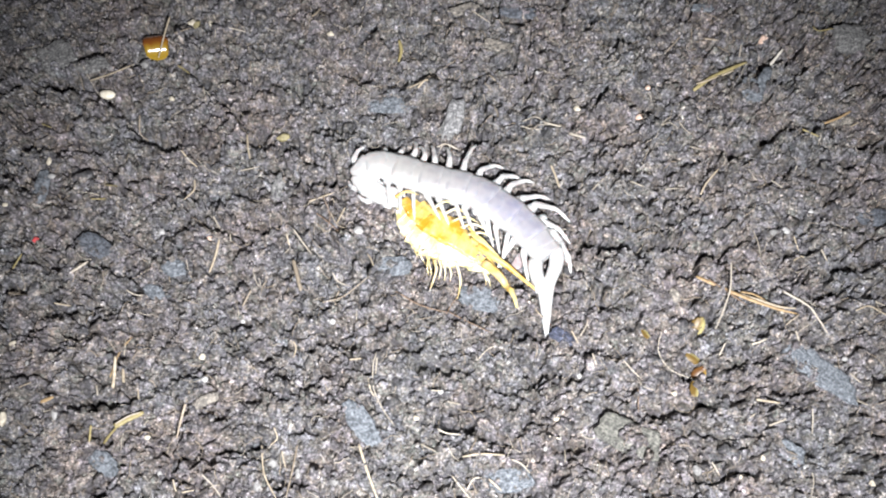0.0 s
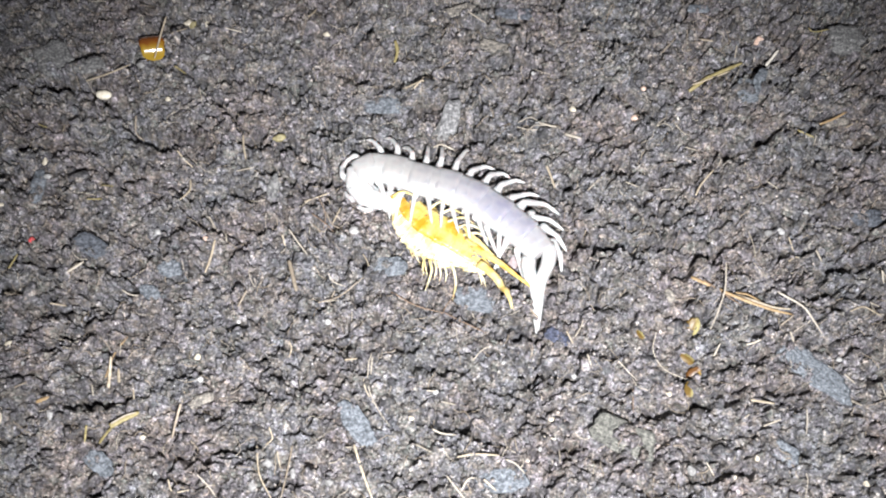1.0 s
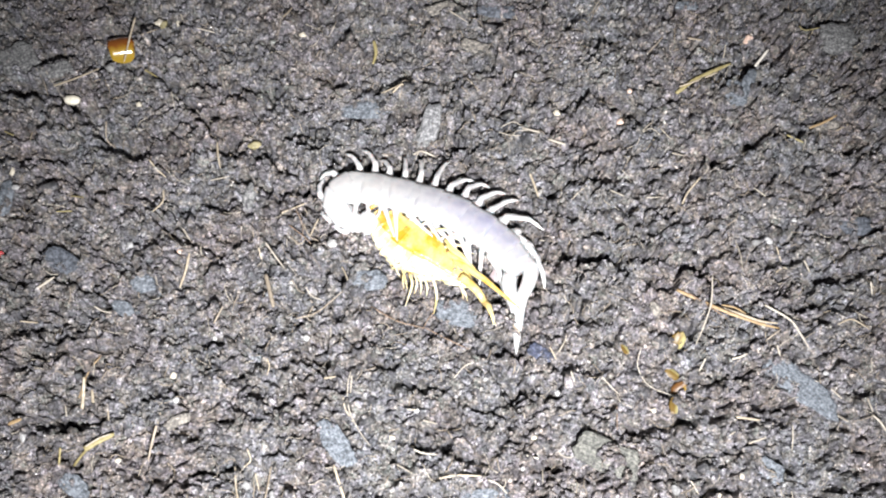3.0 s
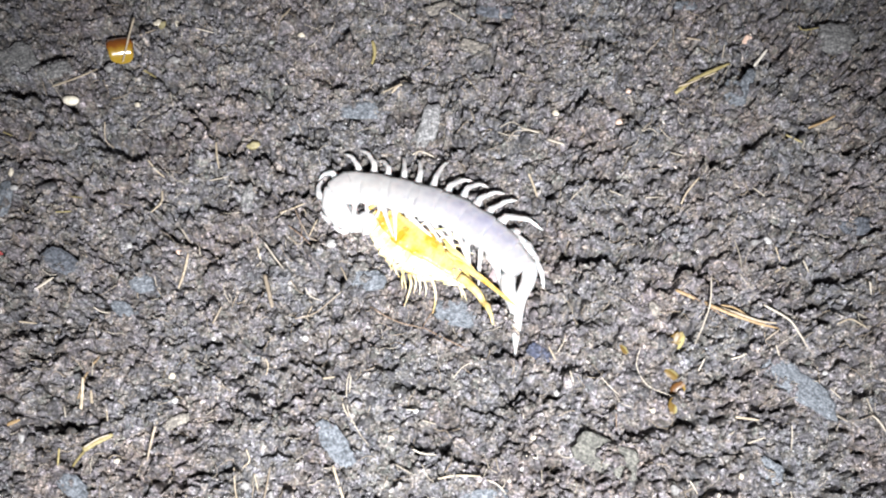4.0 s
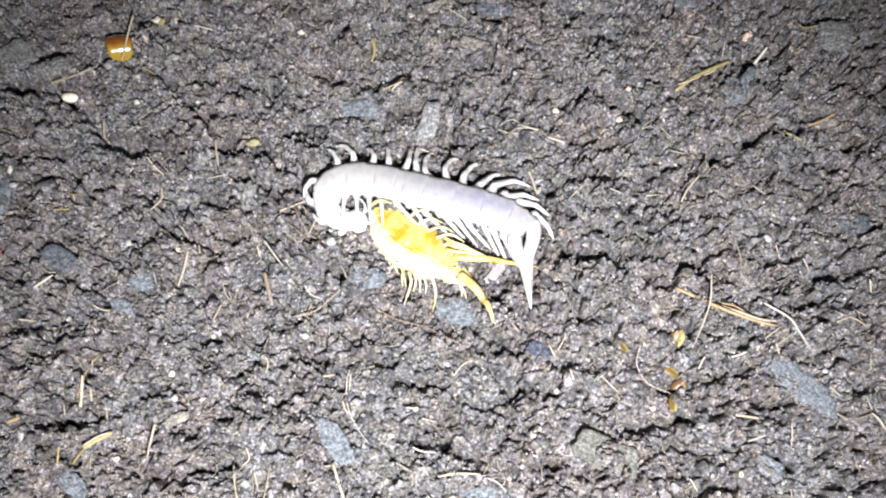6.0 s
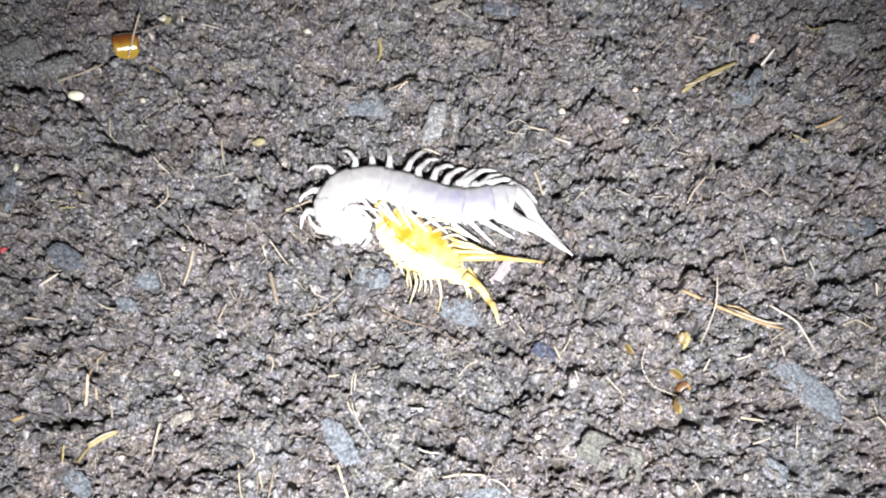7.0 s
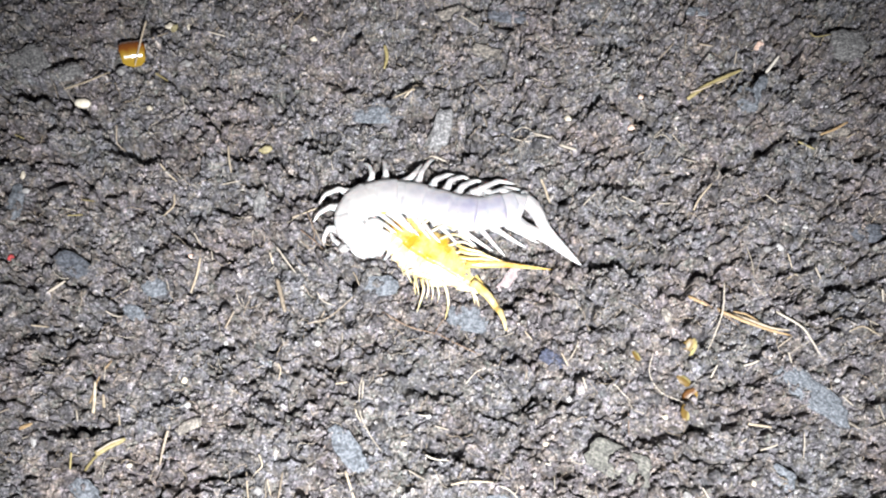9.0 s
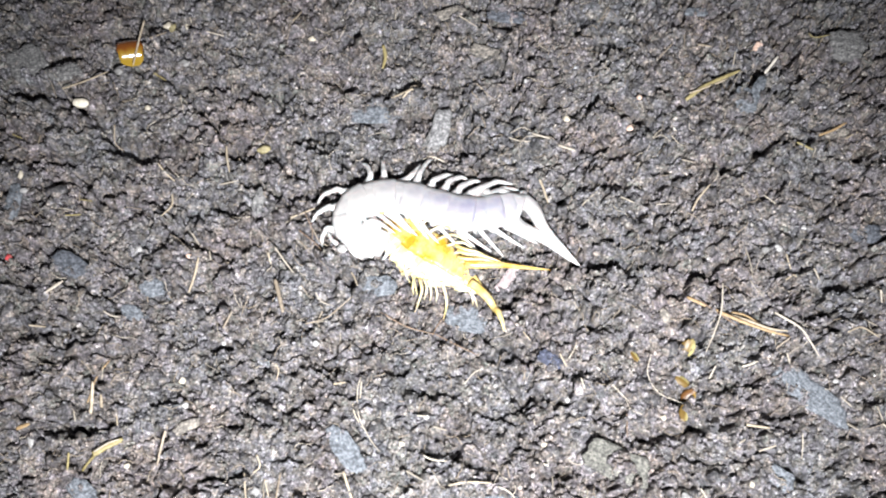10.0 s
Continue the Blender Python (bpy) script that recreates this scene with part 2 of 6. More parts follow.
cleft(2.1, 5.5, (0.1187, -0.0761), (0.1112, -0.0720))
cleft(2.4, 5.5, (-0.1372, -0.0229), (-0.1272, -0.0220))
cleft(1.8, 5.0, (-0.1161, -0.0570), (-0.1039, -0.0549))
cleft(1.8, 5.3, (-0.0921, 0.0146), (-0.0831, 0.0082), (-0.0697, 0.0026))
cleft(1.6, 4.6, (0.0531, 0.0566), (0.0646, 0.0620))
cleft(1.6, 4.4, (-0.1249, 0.0013), (-0.1168, 0.0008))
cleft(1.5, 4.4, (0.0626, 0.0985), (0.0577, 0.0927))
cleft(1.5, 3.3, (0.1271, -0.0127), (0.1492, -0.0108))
cleft(1.8, 5.0, (0.1101, -0.0548), (0.1223, -0.0545))
cleft(1.8, 5.0, (-0.0738, 0.0418), (-0.0589, 0.0387))
cleft(1.8, 5.0, (0.1218, 0.0452), (0.1307, 0.0458))
cleft(1.2, 3.3, (0.0174, 0.0072), (0.0154, 0.0061))
cleft(1.4, 4.0, (-0.0433, -0.0353), (-0.0317, -0.0378))
cleft(1.5, 4.4, (-0.0155, -0.0380), (-0.0088, -0.0397))
cleft(1.5, 4.4, (0.0114, -0.0683), (0.0205, -0.0724))
cleft(1.5, 4.4, (-0.0539, -0.0833), (-0.0467, -0.0846))
cleft(1.5, 4.4, (-0.1511, 0.0400), (-0.1557, 0.0429))
cleft(2.1, 5.5, (0.1482, 0.0906), (0.1618, 0.0922))
cleft(2.0, 5.4, (-0.0761, 0.0535), (-0.0730, 0.0525))
# next groove stands in for the shadow below the amber shell fragment
cleft(1.5, 4.9, (-0.1069, 0.0762), (-0.0994, 0.0749), (-0.0928, 0.0700), (-0.0894, 0.0671))
cleft(1.4, 4.7, (-0.0881, 0.0635), (-0.0806, 0.0596))
cleft(1.4, 4.7, (-0.0834, 0.0698), (-0.0760, 0.0685), (-0.0709, 0.0703))
cleft(2.2, 5.6, (-0.0561, 0.0422), (-0.0519, 0.0388), (-0.0487, 0.0342))
cleft(1.5, 4.9, (-0.1239, 0.0330), (-0.1177, 0.0316))
cleft(1.7, 5.1, (-0.0482, 0.0471), (-0.0431, 0.0481), (-0.0376, 0.0471))
cleft(1.4, 4.7, (-0.0376, 0.0721), (-0.0324, 0.0727))
cleft(1.8, 5.2, (0.0110, 0.0417), (0.0154, 0.0402))
cleft(1.6, 5.0, (0.0266, 0.0782), (0.0319, 0.0744))
cleft(1.6, 5.0, (0.0336, 0.0691), (0.0379, 0.0719))
cleft(1.5, 4.9, (0.0299, 0.0544), (0.0341, 0.0566), (0.0391, 0.0535))
cleft(1.4, 4.7, (0.0460, 0.0476), (0.0513, 0.0500))
cleft(1.7, 5.1, (-0.0667, 0.0313), (-0.0616, 0.0296), (-0.0565, 0.0282), (-0.0534, 0.0260))
cleft(1.7, 5.1, (-0.1002, 0.0253), (-0.0941, 0.0235))
cleft(1.6, 5.0, (-0.1159, 0.0232), (-0.1121, 0.0255))
cleft(1.4, 4.7, (-0.0643, 0.0065), (-0.0604, 0.0075))
cleft(1.7, 5.1, (-0.1397, -0.0055), (-0.1350, -0.0050))
cleft(1.4, 4.7, (-0.1328, -0.0362), (-0.1284, -0.0339), (-0.1232, -0.0310), (-0.1187, -0.0291))
cleft(1.3, 4.6, (-0.1275, -0.0559), (-0.1228, -0.0565), (-0.1155, -0.0570))
cleft(1.8, 5.2, (-0.1151, -0.0680), (-0.1112, -0.0690))
cleft(1.3, 4.6, (-0.0807, -0.0595), (-0.0739, -0.0600))
cleft(1.4, 4.7, (-0.0691, -0.0563), (-0.0637, -0.0548))
cleft(1.4, 4.7, (-0.0716, -0.0308), (-0.0669, -0.0294))
cleft(2.0, 5.4, (0.0272, -0.0338), (0.0328, -0.0356))
cleft(1.7, 5.1, (0.0410, -0.0728), (0.0441, -0.0739))
cleft(1.4, 4.7, (0.1075, -0.0353), (0.1114, -0.0343))
cleft(1.7, 5.1, (0.0796, -0.0489), (0.0847, -0.0486))
cleft(1.3, 4.6, (0.0648, -0.0697), (0.0696, -0.0762))
cleft(1.6, 5.0, (0.1388, -0.0691), (0.1431, -0.0704), (0.1468, -0.0725))
cleft(2.2, 5.6, (0.1385, -0.0811), (0.1482, -0.0805))
cleft(1.8, 5.2, (0.0626, 0.0083), (0.0665, 0.0059))
cleft(1.9, 5.3, (0.0548, -0.0033), (0.0686, -0.0019), (0.0764, -0.0027), (0.0833, -0.0016))
cleft(1.7, 5.1, (0.0795, -0.0107), (0.0855, -0.0129))
cleft(1.6, 5.0, (0.1491, -0.0192), (0.1523, -0.0244))
cleft(1.7, 5.1, (0.1201, 0.0714), (0.1238, 0.0752), (0.1284, 0.0747))
cleft(1.5, 4.9, (0.1341, 0.0583), (0.1409, 0.0586))
cleft(1.5, 4.9, (0.0857, 0.0326), (0.0937, 0.0316))
cleft(1.5, 4.9, (0.1029, 0.0404), (0.1082, 0.0335), (0.1143, 0.0334))
cleft(1.8, 5.2, (0.1616, 0.0724), (0.1666, 0.0745))
cleft(2.4, 5.8, (0.1558, 0.0381), (0.1595, 0.0403))
FILLS = [([(0.0412, -0.0630), (0.0541, -0.0645)], 0.006, -0.0004), ([(0.0500, -0.0691), (0.0628, -0.0696)], 0.006, -0.0004)]


def carve(h, points, width, depth, floor=None):
    """Cut a ragged cleft along a line of places into the heights, or fill one up to a floor."""
    line = np.array(points)
    (xa, ya), (xb, yb) = line.min(0) - 0.006, line.max(0) + 0.006
    i0, i1 = max(int((xa - X0) / STEP), 0), min(int((xb - X0) / STEP), NX)
    j0, j1 = max(int((ya - Y0) / STEP), 0), min(int((yb - Y0) / STEP), NY)
    if i1 - i0 < 2 or j1 - j0 < 2:
        return
    gx = (np.arange(i0, i1) * STEP + X0)[None] + 0.0009 * WARP_X[j0:j1, i0:i1]
    gy = (np.arange(j0, j1) * STEP + Y0)[:, None] + 0.0009 * WARP_Y[j0:j1, i0:i1]
    near = np.full(gx.shape if gx.shape[0] > 1 else (j1 - j0, i1 - i0), 9.0)
    for (ax, ay), (bx, by) in zip(line[:-1], line[1:]):
        dx, dy = bx - ax, by - ay
        t = np.clip(((gx - ax) * dx + (gy - ay) * dy) / (dx * dx + dy * dy), 0, 1)
        near = np.minimum(near, np.hypot(gx - ax - t * dx, gy - ay - t * dy))
    cut = np.clip(1.25 - near / width, 0, 1) ** 0.65
    if floor is None:
        h[j0:j1, i0:i1] -= depth * cut
    else:
        win = h[j0:j1, i0:i1]
        win += cut * (np.maximum(win, floor + 0.25 * win) - win)


def soil_heights():
    h = 0.0012 * field(0.03, 11) + 0.0004 * field(0.012, 12)
    wx, wy = 0.0005 * field(0.0011, 13), 0.0005 * field(0.0011, 14)
    wx2, wy2 = 0.0011 * field(0.003, 15), 0.0011 * field(0.003, 16)
    for count, r_low, r_high, flat, sink in ((900, 0.0036, 0.0075, 0.44, 0.55), (5200, 0.0017, 0.0036, 0.52, 0.5), (26000, 0.0007, 0.0017, 0.6, 0.35), (42000, 0.0004, 0.0008, 0.75, 0.2)):
        cx, cy = rng.uniform(X0, X1, count), rng.uniform(Y0, Y1, count)
        rad = r_low * (r_high / r_low) ** rng.random(count) ** 1.5
        asp, ang, lift = rng.uniform(0.6, 1.0, count), rng.uniform(0, math.pi, count), rng.uniform(-1, 1, count)
        tx, ty = rng.normal(0, 0.22, count), rng.normal(0, 0.22, count)
        for k in range(count):
            r = rad[k]
            i0, i1 = int((cx[k] - 1.5 * r - X0) / STEP), int((cx[k] + 1.5 * r - X0) / STEP) + 2
            j0, j1 = int((cy[k] - 1.5 * r - Y0) / STEP), int((cy[k] + 1.5 * r - Y0) / STEP) + 2
            i0, j0, i1, j1 = max(i0, 0), max(j0, 0), min(i1, NX), min(j1, NY)
            if i1 - i0 < 2 or j1 - j0 < 2:
                continue
            gx = (np.arange(i0, i1) * STEP + X0 - cx[k])[None] + wx[j0:j1, i0:i1]
            gy = (np.arange(j0, j1) * STEP + Y0 - cy[k])[:, None] + wy[j0:j1, i0:i1]
            if r > 0.002:
                gx, gy = gx + wx2[j0:j1, i0:i1], gy + wy2[j0:j1, i0:i1]
            c, s = math.cos(ang[k]), math.sin(ang[k])
            u, v = (c * gx + s * gy) / r, (c * gy - s * gx) / (r * asp[k])
            d2 = u * u + v * v
            win = h[j0:j1, i0:i1]
            z0 = win[win.shape[0] // 2, win.shape[1] // 2] + lift[k] * 0.15 * r - sink * flat * r
            top = z0 + flat * r * 1.6 * np.sqrt(np.clip(1 - d2, 0, 1)) + tx[k] * gx + ty[k] * gy
            np.copyto(win, top, where=(d2 < 1) & (top > win))
    h -= 0.0060 * np.clip(1.5 * cracks(0.017, 0.0024, 31), 0, 1) + 0.0030 * np.clip(1.3 * cracks(0.0085, 0.0014, 51), 0, 1)
    for points, width, depth in CLEFTS:
        carve(h, points, width, depth)
    # shrinkage pits between the clods, most of them lying across the slope
    dig = random.Random(44)
    for n in range(900):
        x, y, turn, size = dig.uniform(X0, X1), dig.uniform(Y0, Y1), dig.gauss(0.0, 0.4), dig.uniform(0.0012, 0.0048) * (1 if n < 220 else 0.45)
        dx, dy, sag = math.cos(turn) * size, math.sin(turn) * size, dig.uniform(-0.0012, 0.0012)
        carve(h, [(x - dx, y - dy), (x, y + sag), (x + dx, y + dy)], dig.uniform(0.0008, 0.0018) * (1 if n < 220 else 0.75), dig.uniform(0.0034, 0.0065) * (1 if n < 220 else 0.6))
    h += 0.00021 * field(0.0006, 17) * np.clip(field(0.006, 18) + 0.8, 0.2, 1.8)
    fy, fx = np.fft.fftfreq(NY, STEP)[:, None], np.fft.rfftfreq(NX, STEP)[None]
    broad = np.fft.irfft2(np.fft.rfft2(h) * np.exp(-(fx**2 + fy**2) * 0.05**2), (NY, NX))
    h -= 0.85 * broad
    h -= np.percentile(h, 74)
    for points, width, floor in FILLS:
        carve(h, points, width, -1, floor)
    return h


WARP_X, WARP_Y = field(0.002, 71), field(0.002, 72)
HEIGHT = soil_heights()


def zg(x, y):
    """Height of the soil's surface at a place."""
    i = min(max((x - X0) / STEP, 0), NX - 1.001)
    j = min(max((y - Y0) / STEP, 0), NY - 1.001)
    a, b = int(i), int(j)
    u, v = i - a, j - b
    return float((HEIGHT[b, a] * (1 - u) + HEIGHT[b, a + 1] * u) * (1 - v) + (HEIGHT[b + 1, a] * (1 - u) + HEIGHT[b + 1, a + 1] * u) * v)


def ztop(x, y, r):
    """Height of the highest crumb within r of a place."""
    i, j, k = int((x - X0) / STEP), int((y - Y0) / STEP), max(int(r / STEP), 1)
    return float(HEIGHT[max(j - k, 0) : j + k + 1, max(i - k, 0) : i + k + 1].max())


def make_ground():
    grow = 0.0004 * 1.22 ** np.arange(1, 41)
    out = np.cumsum(grow)
    xs = np.concatenate([X0 - out[::-1], X0 + STEP * np.arange(NX), X1 + out])
    ys = np.concatenate([Y0 - out[::-1], Y0 + STEP * np.arange(NY), Y1 + out])
    n = len(out)
    full = np.pad(HEIGHT, n, mode="reflect")
    gx, gy = np.meshgrid(xs, ys)
    co = np.stack([gx, gy, full], -1).reshape(-1, 3)
    w, hgt = len(xs), len(ys)
    idx = np.arange(w * hgt).reshape(hgt, w)
    quads = np.stack([idx[:-1, :-1], idx[:-1, 1:], idx[1:, 1:], idx[1:, :-1]], -1).reshape(-1, 4)
    me = bpy.data.meshes.new("ground")
    me.vertices.add(len(co))
    me.vertices.foreach_set("co", co.ravel())
    me.loops.add(quads.size)
    me.loops.foreach_set("vertex_index", quads.ravel())
    me.polygons.add(len(quads))
    me.polygons.foreach_set("loop_start", np.arange(len(quads)) * 4)
    me.polygons.foreach_set("loop_total", np.full(len(quads), 4))
    me.update()
    me.polygons.foreach_set("use_smooth", np.ones(len(quads), bool))
    me.materials.append(SOIL)
    tagged(new("ground", me), "dark damp crumbly soil with clods and clefts", "soil", kind="structure")


make_ground()


# ---- mesh helpers ----
def mesh(name, verts, faces, mat, smooth=True):
    me = bpy.data.meshes.new(name)
    me.from_pydata([tuple(v) for v in verts], [], faces)
    me.materials.append(mat)
    for p in me.polygons:
        p.use_smooth = smooth
    me.update()
    return me


def part(name, me, parent, label=""):
    ob = new(name, me)
    ob.parent = parent
    return tagged(ob, label)


def spline(pts, n):
    """n points along a smooth curve through pts, by even length."""
    p = np.array(pts, float)
    if len(p) == 2:
        p = np.array([p[0], (p[0] + p[1]) / 2, p[1]])
    q = np.vstack([2 * p[0] - p[1], p, 2 * p[-1] - p[-2]])
    out = []
    for a, b, c, d in zip(q[:-3], q[1:-2], q[2:-1], q[3:]):
        t = np.linspace(0, 1, 24, endpoint=False)[:, None]
        out.append(0.5 * (2 * b + (c - a) * t + (2 * a - 5 * b + 4 * c - d) * t**2 + (3 * b - a - 3 * c + d) * t**3))
    out = np.vstack(out + [p[-1:]])
    s = np.r_[0, np.cumsum(np.linalg.norm(np.diff(out, axis=0), axis=1))]
    at = np.linspace(0, s[-1], n)
    return np.stack([np.interp(at, s, out[:, k]) for k in range(out.shape[1])], -1)


def tube(pts, radii, sides=6, flat=1.0, up=(0, 0, 1)):
    """Verts and faces of a closed tube along pts; flat squeezes it along up."""
    pts = np.asarray(pts, float)
    n = len(pts)
    tan = np.gradient(pts, axis=0)
    verts, faces = [], []
    for k in range(n):
        t = tan[k] / max(np.linalg.norm(tan[k]), 1e-9)
        side = np.cross(t, up)
        side = side / max(np.linalg.norm(side), 1e-9)
        top = np.cross(side, t)
        for a in range(sides):
            w = 2 * math.pi * a / sides
            verts.append(pts[k] + radii[k] * (math.cos(w) * side + math.sin(w) * flat * top))
    for k in range(n - 1):
        for a in range(sides):
            b = (a + 1) % sides
            faces.append((k * sides + a, k * sides + b, (k + 1) * sides + b, (k + 1) * sides + a))
    faces.append(tuple(range(sides))[::-1])
    faces.append(tuple((n - 1) * sides + a for a in range(sides)))
    return verts, faces


def lump(size, seed, level=2, rough=0.18):
    """Verts and faces of an uneven rounded lump of half-axes size."""
    bm = bmesh.new()
    bmesh.ops.create_icosphere(bm, subdivisions=level, radius=1)
    verts = []
    for v in bm.verts:
        o = Vector((seed * 3.1, seed * 1.7, 0))
        f = 1 + rough * noise.noise(v.co * 1.3 + o) + 0.5 * rough * noise.noise(v.co * 3.1 + o)
        verts.append((v.co.x * f * size[0], v.co.y * f * size[1], v.co.z * f * size[2]))
    faces = [tuple(v.index for v in f.verts) for f in bm.faces]
    bm.free()
    return verts, faces


# ---- the centipede ----
COUNT = 18
HALF_W, HALF_H = 0.0056, 0.0047


class Posture:
    """Where the animal is at one time: spine from head to tail, tips of the feet on its two sides (millimetres)."""

    def __init__(self, t, spine, far, near, tail):
        self.t = t
        line = spline((np.array(spine).reshape(-1, 3) - (0, 0, 0.8)) / 1000, 400)
        self.line = line
        at = np.r_[0.02, 0.06 + 0.94 * (np.arange(COUNT) + 0.5) / COUNT]
        self.centre = [line[int(round(a * 399))] for a in at]
        self.ahead = []
        for a in at:
            k = int(round(a * 399))
            d = line[max(k - 9, 0)] - line[min(k + 9, 399)]
            self.ahead.append(d / np.linalg.norm(d))
        ups, up = [None] * (COUNT + 1), np.array([0, -0.15, 1.0])
        for k in range(COUNT, -1, -1):
            up = up - self.ahead[k] * (up @ self.ahead[k])
            up = up / np.linalg.norm(up)
            ups[k] = up
        self.up = ups
        self.far, self.near = (np.array(v).reshape(-1, 3) / 1000 for v in (far, near))
        self.tail = np.array(tail).reshape(-1, 3) / 1000
        for v, lift in ((self.far, 0.0002), (self.near, 0.0002), (self.tail, 0.0012)):
            v[:, 2] = [max(z, ztop(x, y, 0.001) + lift) for x, y, z in v]

    def frame_of(self, k):
        """The pose of segment k (0: head): x ahead, y to its left, z to its back."""
        x, z = Vector(self.ahead[k]), Vector(self.up[k])
        m = Matrix((x, z.cross(x), z)).transposed().to_4x4()
        m.translation = Vector(self.centre[k])
        return m


def aim(base, tip, up):
    """A pose at base with x towards tip and z as near up as it can be."""
    x = (tip - base).normalized()
    y = up.cross(x)
    y = y.normalized() if y.length > 1e-6 else Vector((0, 1, 0))
    m = Matrix((x, y, x.cross(y))).transposed().to_4x4()
    m.translation = base
    return m


